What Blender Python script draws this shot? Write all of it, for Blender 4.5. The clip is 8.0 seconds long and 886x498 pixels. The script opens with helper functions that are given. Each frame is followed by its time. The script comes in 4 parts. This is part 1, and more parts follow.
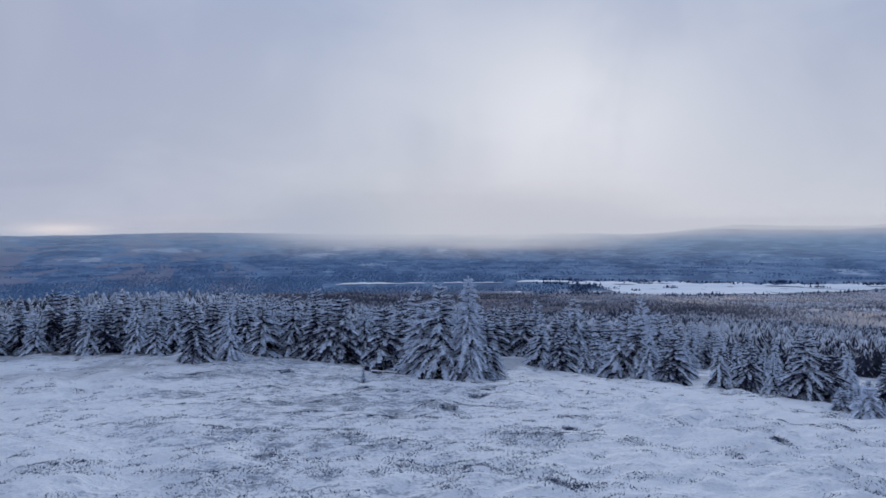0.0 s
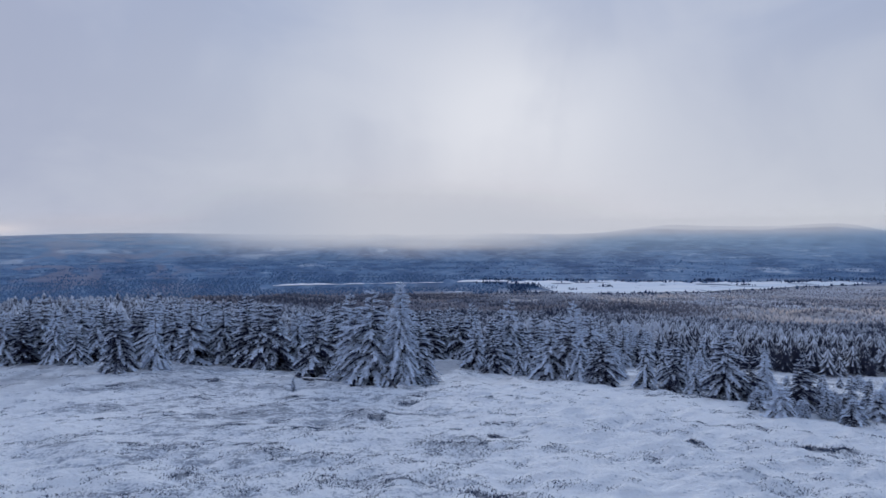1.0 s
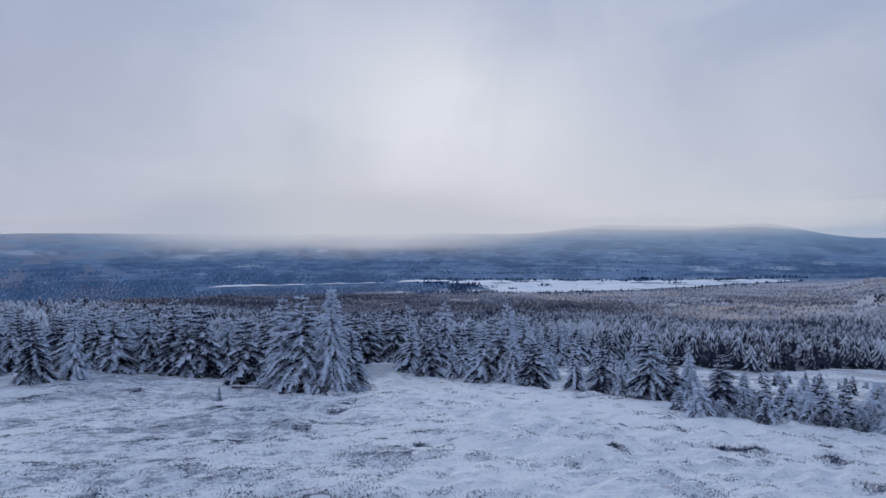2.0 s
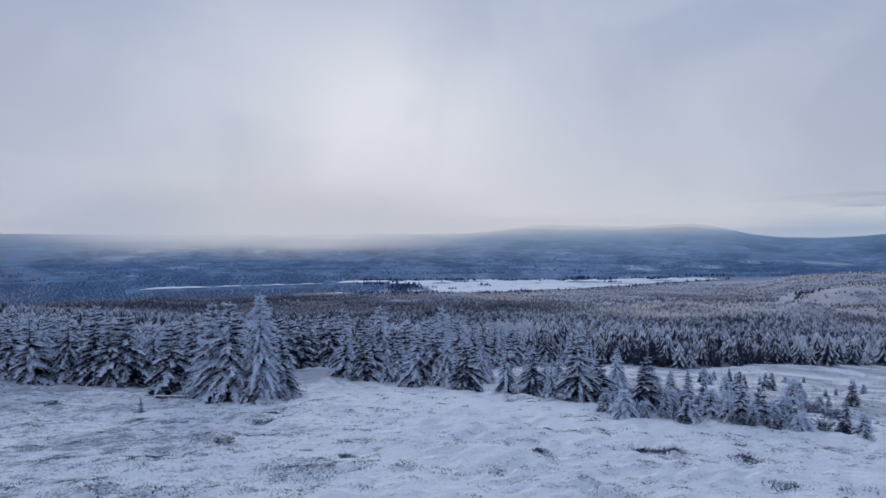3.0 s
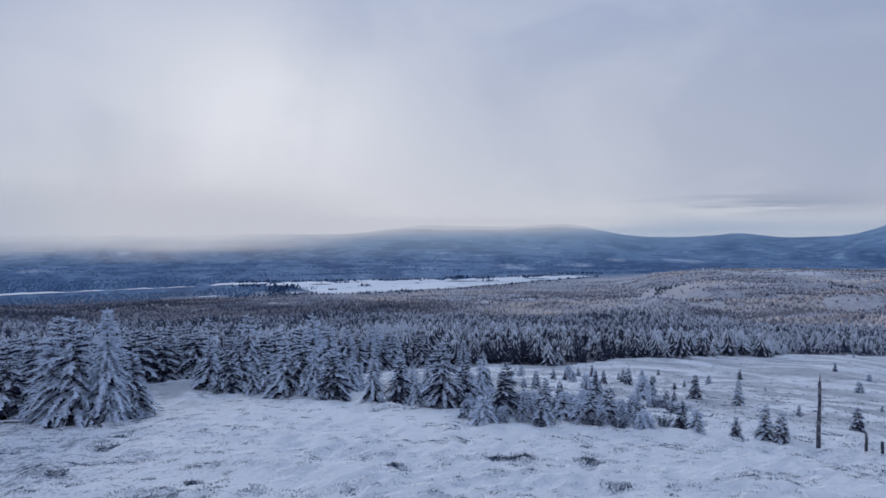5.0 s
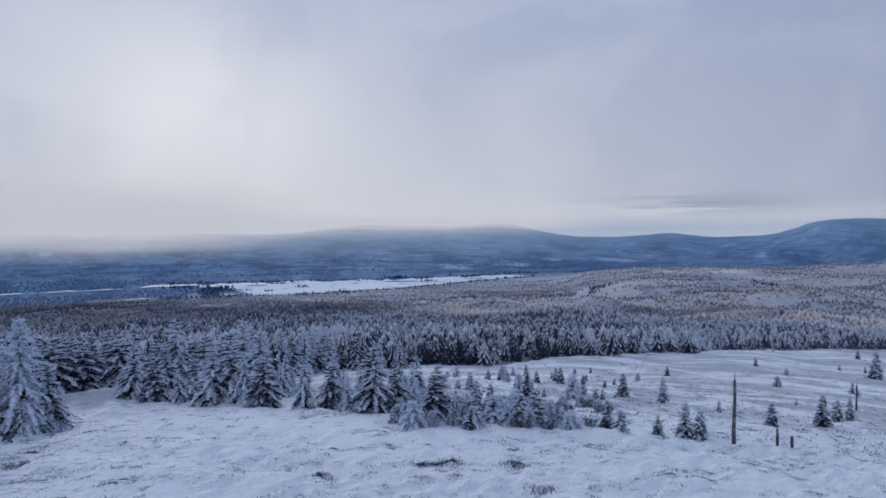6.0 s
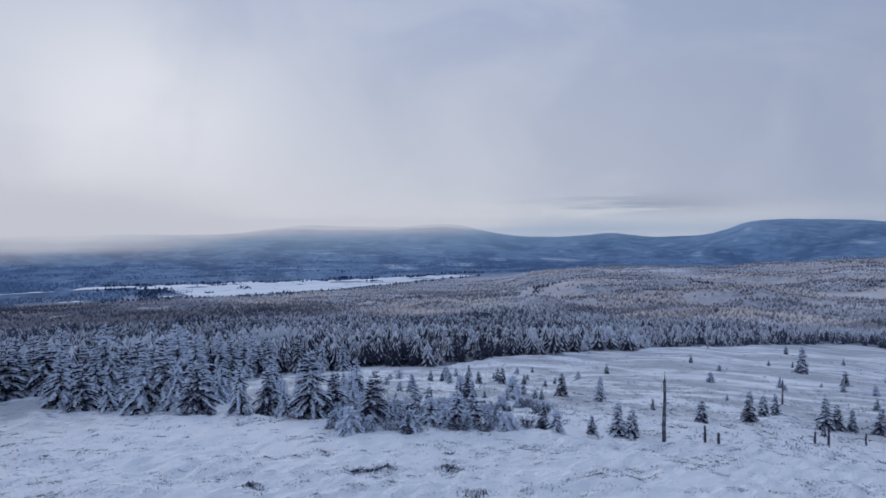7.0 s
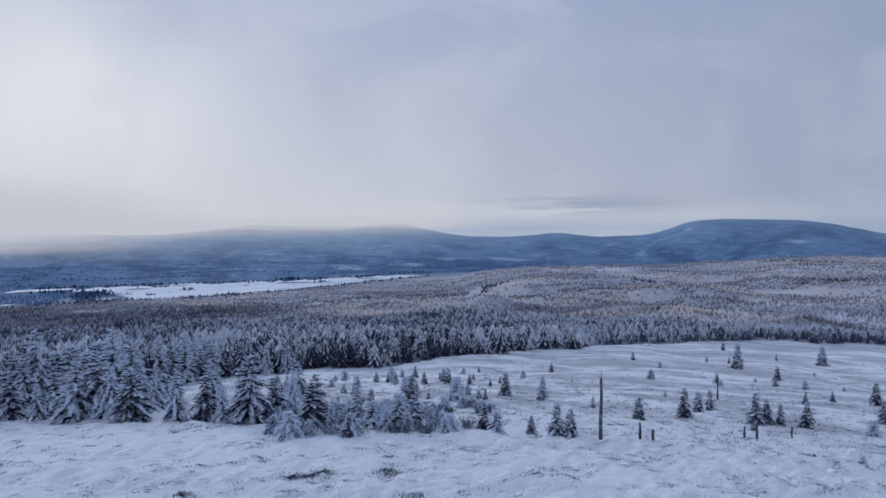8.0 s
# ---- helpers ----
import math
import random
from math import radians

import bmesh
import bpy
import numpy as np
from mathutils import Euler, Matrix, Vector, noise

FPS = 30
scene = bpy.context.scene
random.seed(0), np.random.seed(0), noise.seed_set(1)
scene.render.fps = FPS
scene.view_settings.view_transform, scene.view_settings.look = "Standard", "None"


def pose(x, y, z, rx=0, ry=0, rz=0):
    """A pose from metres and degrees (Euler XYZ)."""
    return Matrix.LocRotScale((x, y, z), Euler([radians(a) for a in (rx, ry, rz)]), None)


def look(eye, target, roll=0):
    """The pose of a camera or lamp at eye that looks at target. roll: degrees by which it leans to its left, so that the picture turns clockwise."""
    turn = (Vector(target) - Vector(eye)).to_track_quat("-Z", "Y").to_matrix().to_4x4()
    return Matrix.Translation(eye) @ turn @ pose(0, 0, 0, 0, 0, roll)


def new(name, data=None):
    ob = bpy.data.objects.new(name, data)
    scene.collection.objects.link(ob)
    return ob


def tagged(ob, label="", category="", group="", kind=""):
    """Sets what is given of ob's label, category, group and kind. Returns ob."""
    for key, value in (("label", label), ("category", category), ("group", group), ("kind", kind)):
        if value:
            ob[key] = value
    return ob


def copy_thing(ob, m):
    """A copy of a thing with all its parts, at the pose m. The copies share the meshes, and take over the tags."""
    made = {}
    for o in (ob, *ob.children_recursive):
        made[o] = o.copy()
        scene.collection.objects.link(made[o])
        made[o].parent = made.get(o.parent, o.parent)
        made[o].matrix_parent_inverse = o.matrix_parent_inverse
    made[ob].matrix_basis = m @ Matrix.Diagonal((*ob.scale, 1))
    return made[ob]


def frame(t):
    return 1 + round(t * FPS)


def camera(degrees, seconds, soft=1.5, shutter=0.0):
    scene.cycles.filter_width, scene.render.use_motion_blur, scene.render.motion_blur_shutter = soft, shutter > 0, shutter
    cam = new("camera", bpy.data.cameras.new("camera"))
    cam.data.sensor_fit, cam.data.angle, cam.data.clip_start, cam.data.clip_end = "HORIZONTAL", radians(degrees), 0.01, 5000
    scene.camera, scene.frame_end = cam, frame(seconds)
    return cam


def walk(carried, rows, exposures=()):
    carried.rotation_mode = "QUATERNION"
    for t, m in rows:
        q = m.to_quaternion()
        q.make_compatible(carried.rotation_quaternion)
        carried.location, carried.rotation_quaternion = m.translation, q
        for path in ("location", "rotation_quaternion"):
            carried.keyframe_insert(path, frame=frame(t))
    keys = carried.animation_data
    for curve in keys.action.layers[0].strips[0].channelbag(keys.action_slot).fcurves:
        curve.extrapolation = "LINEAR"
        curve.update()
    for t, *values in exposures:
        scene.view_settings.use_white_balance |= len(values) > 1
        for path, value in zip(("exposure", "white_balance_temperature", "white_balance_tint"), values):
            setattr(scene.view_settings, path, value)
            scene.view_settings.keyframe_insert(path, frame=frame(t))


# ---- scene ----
cam = camera(65.82, 8.0, soft=1.5, shutter=0.3)
ROWS = [
    (0.0, pose(0.000, 0.000, 9.400, 88.17, 0.11, 0.000)),
    (0.5, pose(0.258, 0.030, 9.550, 88.17, 0.11, -2.500)),
    (1.0, pose(0.540, 0.102, 9.727, 88.17, 0.11, -4.977)),
    (1.5, pose(0.857, 0.176, 9.869, 88.16, 0.11, -7.417)),
    (3.0, pose(1.709, 0.214, 10.291, 88.15, 0.11, -14.898)),
    (3.5, pose(1.954, 0.166, 10.434, 88.15, 0.11, -17.364)),
    (4.0, pose(2.181, 0.099, 10.568, 88.14, 0.11, -19.889)),
    (4.5, pose(2.424, 0.009, 10.714, 88.14, 0.11, -22.358)),
    (6.0, pose(3.092, -0.254, 11.096, 88.12, 0.11, -29.976)),
    (6.5, pose(3.331, -0.327, 11.203, 88.12, 0.11, -32.486)),
    (7.0, pose(3.531, -0.419, 11.264, 88.12, 0.11, -34.504)),
    (7.5, pose(3.728, -0.537, 11.306, 88.11, 0.11, -36.610)),
    (8.0, pose(3.896, -0.678, 11.367, 88.11, 0.11, -38.765)),
]
walk(cam, ROWS)


# ---- node helpers ----
def node_tree(owner):
    owner.use_nodes = True
    owner.node_tree.nodes.clear()
    return owner.node_tree


class Net:
    """Short-hand for building node trees."""

    def __init__(self, tree):
        self.tree = tree

    def node(self, kind):
        return self.tree.nodes.new(kind)

    def put(self, socket, value):
        if isinstance(value, bpy.types.NodeSocket):
            self.tree.links.new(value, socket)
        else:
            socket.default_value = value

    def math(self, op, a, b=0.0, c=0.0, clamp=False):
        n = self.node("ShaderNodeMath")
        n.operation, n.use_clamp = op, clamp
        for i, v in enumerate((a, b, c)):
            self.put(n.inputs[i], v)
        return n.outputs[0]

    def vec(self, op, a, b=(0, 0, 0)):
        n = self.node("ShaderNodeVectorMath")
        n.operation = op
        self.put(n.inputs[0], a)
        self.put(n.inputs[1], b)
        return n.outputs["Value"] if op in ("LENGTH", "DOT_PRODUCT", "DISTANCE") else n.outputs[0]

    def noise(self, vector, scale, detail=4.0, rough=0.55, distort=0.0):
        n = self.node("ShaderNodeTexNoise")
        self.put(n.inputs["Vector"], vector)
        n.inputs["Scale"].default_value = scale
        n.inputs["Detail"].default_value = detail
        n.inputs["Roughness"].default_value = rough
        n.inputs["Distortion"].default_value = distort
        return n.outputs[0]

    def step(self, value, low, high, out0=0.0, out1=1.0):
        n = self.node("ShaderNodeMapRange")
        n.interpolation_type = "SMOOTHSTEP"
        self.put(n.inputs["Value"], value)
        n.inputs["From Min"].default_value, n.inputs["From Max"].default_value = low, high
        n.inputs["To Min"].default_value, n.inputs["To Max"].default_value = out0, out1
        return n.outputs[0]

    def mix(self, fac, a, b):
        n = self.node("ShaderNodeMix")
        n.data_type = "RGBA"
        self.put(n.inputs[0], fac)
        self.put(n.inputs[6], (*a, 1) if isinstance(a, tuple) and len(a) == 3 else a)
        self.put(n.inputs[7], (*b, 1) if isinstance(b, tuple) and len(b) == 3 else b)
        return n.outputs[2]

    def stretch(self, vector, scale):
        n = self.node("ShaderNodeMapping")
        self.put(n.inputs[0], vector)
        n.inputs["Scale"].default_value = scale
        return n.outputs[0]

    def split(self, vector):
        n = self.node("ShaderNodeSeparateXYZ")
        self.put(n.inputs[0], vector)
        return n.outputs


def toward(azimuth, elevation):
    a, e = radians(azimuth), radians(elevation)
    return Vector((math.sin(a) * math.cos(e), math.cos(a) * math.cos(e), math.sin(e)))


# ---- sky and light ----
SUN_AZ, SUN_EL = 9.0, 10.0
world = bpy.data.worlds.new("world")
scene.world = world
net = Net(node_tree(world))
way = net.node("ShaderNodeTexCoord").outputs["Generated"]
wx, wy, wz = net.split(way)
turn = net.math("ARCTAN2", wx, wy)


def bell(az, el, wide, high):
    """A soft round patch of sky at an azimuth and elevation, of given half-widths in degrees."""
    u = net.math("DIVIDE", net.math("SUBTRACT", turn, radians(az)), radians(wide))
    v = net.math("DIVIDE", net.math("SUBTRACT", wz, math.sin(radians(el))), radians(high))
    d = net.math("ADD", net.math("MULTIPLY", u, u), net.math("MULTIPLY", v, v))
    return net.math("POWER", 2.718, net.math("MULTIPLY", d, -1.0))


# overcast cloud: paler near the horizon, bluer overhead
base = net.mix(net.step(wz, 0.0, 0.18), (0.485, 0.515, 0.595), (0.435, 0.475, 0.58))
base = net.mix(net.step(wz, 0.12, 0.36), base, (0.335, 0.40, 0.565))
base = net.mix(net.step(wz, 0.33, 0.60), base, (0.325, 0.56, 0.965))
# duller cloud in the west and, more so, in the east
base = net.mix(net.step(turn, radians(-6), radians(-34), 0.0, 0.85), base, (0.375, 0.41, 0.54))
base = net.mix(net.step(turn, radians(34), radians(82), 0.0, 0.9), base, (0.25, 0.31, 0.45))
# billows and hanging curtains of cloud
billow = net.noise(net.stretch(way, (1, 1, 1.6)), 3.6, 5.0, 0.5, 0.6)
base = net.mix(net.step(billow, 0.42, 0.72, 0.0, 0.30), base, (0.60, 0.625, 0.69))
base = net.mix(net.step(billow, 0.54, 0.26, 0.0, 0.30), base, (0.37, 0.41, 0.53))
curtain = net.noise(net.stretch(way, (1.0, 1.0, 0.40)), 5.5, 4.0, 0.5, 0.6)
base = net.mix(net.step(curtain, 0.46, 0.72, 0.0, 0.12), base, (0.62, 0.635, 0.69))
base = net.mix(net.step(curtain, 0.50, 0.28, 0.0, 0.14), base, (0.43, 0.455, 0.55))
# thin cloud where the low sun stands behind it
veil = net.math("ADD", net.math("MULTIPLY", billow, 0.5), net.math("MULTIPLY", curtain, 0.5))
glow = net.math("ADD", net.math("MULTIPLY", bell(11.0, 9.5, 8.5, 5.5), 0.55), net.math("MULTIPLY", bell(9.0, 8.5, 18.5, 12.0), 0.55), clamp=True)
glow = net.math("MULTIPLY", glow, net.step(veil, 0.34, 0.56, 0.62, 1.0))
base = net.mix(glow, base, (0.665, 0.69, 0.755))
# dim flat streaks over the far gap with a paler strip of sky beneath
pale = net.math("MULTIPLY", bell(50.0, 0.9, 17.0, 1.1), 0.65)
base = net.mix(pale, base, (0.60, 0.625, 0.655))
streak = net.noise(net.stretch(way, (1.2, 1.2, 22)), 3.4, 5.0, 0.6, 0.4)
band = net.math("MULTIPLY", bell(51.0, 1.75, 8.0, 0.85), net.step(streak, 0.40, 0.58, 0.0, 1.0))
base = net.mix(band, base, (0.32, 0.365, 0.47))
# a warm break in the cloud low in the west
warm = net.math("MULTIPLY", bell(-21.0, 0.3, 9.0, 0.6), 0.35)
base = net.mix(warm, base, (0.60, 0.53, 0.58))
gap = net.math("MULTIPLY", bell(-29.3, -0.05, 2.6, 0.36), net.step(streak, 0.30, 0.55, 0.5, 1.0))
base = net.mix(gap, base, (0.98, 0.84, 0.80))
cool = net.node("ShaderNodeMix")
cool.data_type, cool.blend_type = "RGBA", "MULTIPLY"
cool.inputs[0].default_value, cool.inputs[7].default_value = 1.0, (1.0, 1.015, 1.045, 1)
net.put(cool.inputs[6], base)
clouds = net.node("ShaderNodeBackground")
net.put(clouds.inputs[0], cool.outputs[2])
clouds.inputs[1].default_value = 1.0
sky = net.node("ShaderNodeTexSky")
sky.sky_type, sky.sun_disc, sky.sun_elevation, sky.sun_rotation = "NISHITA", False, radians(SUN_EL), radians(SUN_AZ)
clear = net.node("ShaderNodeBackground")
net.put(clear.inputs[0], sky.outputs[0])
clear.inputs[1].default_value = 0.0012
both = net.node("ShaderNodeAddShader")
net.put(both.inputs[0], clouds.outputs[0])
net.put(both.inputs[1], clear.outputs[0])
net.put(net.node("ShaderNodeOutputWorld").inputs[0], both.outputs[0])

sun = new("sun", bpy.data.lights.new("sun", "SUN"))
sun.data.energy, sun.data.angle, sun.data.color = 1.0, radians(20), (1.0, 0.98, 0.96)
sun.matrix_world = look(toward(SUN_AZ, SUN_EL) * 60, (0, 0, 0))


# ---- materials ----
def material(name, rough=0.9, spec=0.2):
    m = bpy.data.materials.new(name)
    n = Net(node_tree(m))
    shader = n.node("ShaderNodeBsdfPrincipled")
    shader.inputs["Roughness"].default_value = rough
    shader.inputs["Specular IOR Level"].default_value = spec
    n.put(n.node("ShaderNodeOutputMaterial").inputs[0], shader.outputs[0])
    return m, n, shader


def bump(n, shader, height, strength, distance):
    b = n.node("ShaderNodeBump")
    n.put(b.inputs["Height"], height)
    b.inputs["Strength"].default_value, b.inputs["Distance"].default_value = strength, distance
    n.put(shader.inputs["Normal"], b.outputs[0])


def fold_noise(n, p):
    """Long bands across the slopes of the middle distance: thin wood, close wood, open heath."""
    x, y, _ = n.split(p)
    polar = n.node("ShaderNodeCombineXYZ")
    n.put(polar.inputs[0], n.math("MULTIPLY", n.math("ARCTAN2", x, y), 420.0))
    n.put(polar.inputs[1], n.vec("LENGTH", n.vec("MULTIPLY", p, (1, 1, 0))))
    return n.noise(polar.outputs[0], 0.013, 5, 0.6, 0.7)


# open fields: azimuth, distance, half-width in degrees, half-depth
FIELDS = ((-8.6, 2600, 1.0, 130), (-6.0, 1900, 1.2, 60), (30.6, 1870, 1.6, 70), (44.3, 2200, 1.8, 110), (39.1, 2160, 1.0, 70),
          (66.0, 2700, 1.0, 60), (31.2, 1790, 1.0, 50), (-10.5, 2320, 1.8, 140), (-0.2, 2400, 0.7, 90), (-27.6, 2300, 1.8, 70),
          (-22.0, 2600, 2.2, 110), (36.0, 1900, 1.5, 60))


def ground_material():
    """Snow with dead grass showing through near by; frosted woods, clearings and fields far off, tinted with haze blue.
    """
    m, n, shader = material("snowy_ground")
    p = n.node("ShaderNodeTexCoord").outputs["Object"]
    x, y, z = n.split(p)
    flat = n.vec("MULTIPLY", p, (1, 1, 0))
    dist = n.vec("LENGTH", flat)
    # wind-blown snow over heather and grass
    wind = n.stretch(flat, (0.45, 1.0, 1.0))
    patch = n.noise(wind, 0.22, 4, 0.6, 0.1)
    clump = n.noise(n.stretch(flat, (0.6, 1.0, 1.0)), 1.9, 4, 0.6, 0.0)
    fine = n.noise(flat, 7.0, 4, 0.7)
    bare = n.math("ADD", n.math("MULTIPLY", patch, 0.50), n.math("ADD", n.math("MULTIPLY", clump, 0.74), n.math("MULTIPLY", fine, 0.80)))
    turn = n.math("ARCTAN2", x, y)
    loose = n.math("ADD", turn, n.math("MULTIPLY", n.math("SUBTRACT", patch, 0.5), 0.7))
    heath = n.math("MULTIPLY", n.step(loose, radians(16), radians(-4)), n.step(loose, radians(-28), radians(-14)))
    heath = n.math("MULTIPLY", heath, n.step(dist, 16, 28, 0.35, 1.0))
    bare = n.math("ADD", bare, n.math("SUBTRACT", n.math("MULTIPLY", heath, 0.12), 0.07))
    thin = n.step(bare, 0.95, 1.13)
    bare = n.step(bare, 1.06, 1.17)
    grass = n.mix(n.step(fine, 0.35, 0.65), (0.045, 0.055, 0.085), (0.27, 0.31, 0.39))
    snow = n.mix(n.step(clump, 0.35, 0.7), (0.85, 0.87, 0.91), (0.92, 0.93, 0.95))
    near = n.mix(n.math("MULTIPLY", thin, 0.40), snow, (0.37, 0.43, 0.54))
    near = n.mix(n.math("MULTIPLY", bare, 0.68), near, grass)
    # thin snow on matted grass in the clearing
    comb = n.node("ShaderNodeCombineXYZ")
    n.put(comb.inputs[0], n.math("MULTIPLY", turn, 80.0))
    n.put(comb.inputs[1], dist)
    mat_grass = n.noise(comb.outputs[0], 0.085, 7, 0.66, 0.6)
    side = n.math("MULTIPLY", n.step(dist, 40, 62), n.step(mat_grass, 0.40, 0.58, 0.0, 0.70))
    near = n.mix(side, near, (0.33, 0.345, 0.39))
    # darker floor under the close-set spruce wood
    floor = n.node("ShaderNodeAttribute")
    floor.attribute_name = "wood_floor"
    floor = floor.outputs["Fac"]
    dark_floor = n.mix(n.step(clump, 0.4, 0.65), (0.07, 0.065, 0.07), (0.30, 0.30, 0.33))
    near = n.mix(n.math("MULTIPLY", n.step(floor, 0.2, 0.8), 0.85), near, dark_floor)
    # frosted woods beyond the hill top
    wood = n.noise(flat, 0.010, 6, 0.62, 0.8)
    tops = n.noise(flat, 0.16, 4, 0.7)
    fold = fold_noise(n, p)
    mid = n.mix(n.step(tops, 0.35, 0.65), (0.30, 0.31, 0.36), (0.52, 0.525, 0.57))
    mid = n.mix(n.step(fold, 0.54, 0.66, 0.0, 0.8), mid, (0.74, 0.74, 0.78))
    mid = n.mix(n.step(fold, 0.46, 0.36, 0.0, 0.75), mid, (0.17, 0.18, 0.24))
    mid = n.mix(n.step(wood, 0.48, 0.66, 0.0, 0.6), mid, (0.60, 0.52, 0.48))
    mid = n.mix(n.step(x, 300, 60, 0.0, 0.85), mid, (0.20, 0.205, 0.245))
    # woods of the far valley and hills, the blue haze of distance painted in
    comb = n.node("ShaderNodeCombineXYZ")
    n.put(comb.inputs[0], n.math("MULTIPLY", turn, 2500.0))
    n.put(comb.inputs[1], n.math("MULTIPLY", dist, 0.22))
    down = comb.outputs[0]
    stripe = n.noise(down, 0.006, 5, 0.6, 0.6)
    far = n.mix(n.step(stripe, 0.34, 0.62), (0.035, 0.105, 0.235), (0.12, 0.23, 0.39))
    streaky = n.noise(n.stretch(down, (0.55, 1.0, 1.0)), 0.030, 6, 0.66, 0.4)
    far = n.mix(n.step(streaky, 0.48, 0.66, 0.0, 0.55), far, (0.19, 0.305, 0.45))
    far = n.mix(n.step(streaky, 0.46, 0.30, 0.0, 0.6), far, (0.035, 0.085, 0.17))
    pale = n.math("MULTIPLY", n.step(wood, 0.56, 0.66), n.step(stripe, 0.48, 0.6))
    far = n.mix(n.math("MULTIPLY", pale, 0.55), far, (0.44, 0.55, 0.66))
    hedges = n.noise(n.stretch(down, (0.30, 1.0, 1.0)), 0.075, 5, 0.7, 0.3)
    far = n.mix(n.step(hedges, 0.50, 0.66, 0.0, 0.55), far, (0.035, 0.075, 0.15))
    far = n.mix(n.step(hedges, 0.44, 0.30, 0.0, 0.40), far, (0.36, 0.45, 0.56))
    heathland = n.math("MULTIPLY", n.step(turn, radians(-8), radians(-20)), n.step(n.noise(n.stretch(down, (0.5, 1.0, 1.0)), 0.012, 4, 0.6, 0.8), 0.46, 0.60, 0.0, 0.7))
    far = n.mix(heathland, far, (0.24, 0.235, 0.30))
    # open snowy fields on the far slopes
    for az0, r0, wide, deep in FIELDS:
        d = n.vec("LENGTH", n.stretch(n.vec("SUBTRACT", down, (2500 * radians(az0), 0.22 * r0, 0)), (1 / (2500 * radians(wide)), 1 / (0.22 * deep), 0)))
        d = n.math("ADD", d, n.math("MULTIPLY", n.math("SUBTRACT", streaky, 0.5), 4.0))
        far = n.mix(n.step(d, 1.2, 0.2, 0.0, 0.48), far, (0.60, 0.68, 0.77))
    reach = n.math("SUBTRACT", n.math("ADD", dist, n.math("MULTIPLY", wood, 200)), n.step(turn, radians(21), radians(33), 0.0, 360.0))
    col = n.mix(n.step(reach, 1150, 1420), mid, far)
    col = n.mix(n.step(n.math("ADD", dist, n.math("MULTIPLY", wood, 60)), 250, 420), near, col)
    glade = n.math("MULTIPLY", n.step(floor, 0.6, 0.2), n.math("MULTIPLY", n.step(dist, 380, 430), n.step(dist, 1150, 1000)))
    col = n.mix(n.math("MULTIPLY", glade, n.step(wood, 0.3, 0.6, 0.2, 0.6)), col, (0.62, 0.58, 0.58))
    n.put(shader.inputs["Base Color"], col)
    relief = n.math("ADD", n.math("MULTIPLY", clump, 0.7), n.math("MULTIPLY", fine, 0.3))
    bump(n, shader, relief, 1.0, 0.3)
    return m


def needle_material(name, dark, frost_shade, cover, warm=None):
    """Needles under rime: the attribute read here holds rime by reach on the bough, and painted shade on inner and
    lower boughs.
    """
    m, n, shader = material(name, 0.85, 0.15)
    rime = n.node("ShaderNodeAttribute")
    rime.attribute_name = "frost_shade"
    att = rime.outputs["Fac"]
    geo = n.node("ShaderNodeNewGeometry")
    own = n.node("ShaderNodeObjectInfo").outputs["Random"]
    p = n.node("ShaderNodeTexCoord").outputs["Object"]
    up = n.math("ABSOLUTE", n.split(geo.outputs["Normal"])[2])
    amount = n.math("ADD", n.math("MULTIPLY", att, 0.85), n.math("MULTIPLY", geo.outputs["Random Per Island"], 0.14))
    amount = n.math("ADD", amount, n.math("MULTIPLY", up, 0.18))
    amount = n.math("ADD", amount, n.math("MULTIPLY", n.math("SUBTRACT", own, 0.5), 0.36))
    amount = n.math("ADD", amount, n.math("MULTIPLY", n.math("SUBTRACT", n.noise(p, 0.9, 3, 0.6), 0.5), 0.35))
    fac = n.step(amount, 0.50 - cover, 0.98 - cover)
    shade = n.mix(n.noise(p, 5.0, 2), dark, tuple(c * 2.2 for c in dark))
    white = n.mix(geo.outputs["Random Per Island"], tuple(c * 0.72 for c in frost_shade), frost_shade)
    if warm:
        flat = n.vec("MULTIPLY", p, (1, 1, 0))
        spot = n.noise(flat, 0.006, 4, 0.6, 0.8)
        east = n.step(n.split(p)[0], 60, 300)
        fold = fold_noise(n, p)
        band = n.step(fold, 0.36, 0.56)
        # darker, bluer needle and rime colours towards the west
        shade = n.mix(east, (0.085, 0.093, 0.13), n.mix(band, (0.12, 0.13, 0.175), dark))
        pale = n.mix(band, (0.36, 0.385, 0.46), n.mix(n.step(fold, 0.54, 0.64), frost_shade, tuple(c * 1.2 for c in frost_shade)))
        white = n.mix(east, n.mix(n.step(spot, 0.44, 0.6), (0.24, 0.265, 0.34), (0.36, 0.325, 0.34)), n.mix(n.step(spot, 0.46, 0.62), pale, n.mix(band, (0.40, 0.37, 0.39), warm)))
    n.put(shader.inputs["Base Color"], n.mix(fac, shade, white))
    return m


def bark_material():
    m, n, shader = material("weathered_bark", 0.95, 0.1)
    p = n.node("ShaderNodeTexCoord").outputs["Object"]
    grain = n.noise(n.stretch(p, (14, 14, 1.5)), 1.6, 5, 0.65)
    rime = n.noise(p, 3.0, 4, 0.6)
    col = n.mix(n.step(grain, 0.3, 0.7), (0.028, 0.031, 0.045), (0.11, 0.115, 0.145))
    n.put(shader.inputs["Base Color"], n.mix(n.step(rime, 0.50, 0.68, 0.0, 0.7), col, (0.6, 0.62, 0.66)))
    bump(n, shader, grain, 0.8, 0.03)
    return m


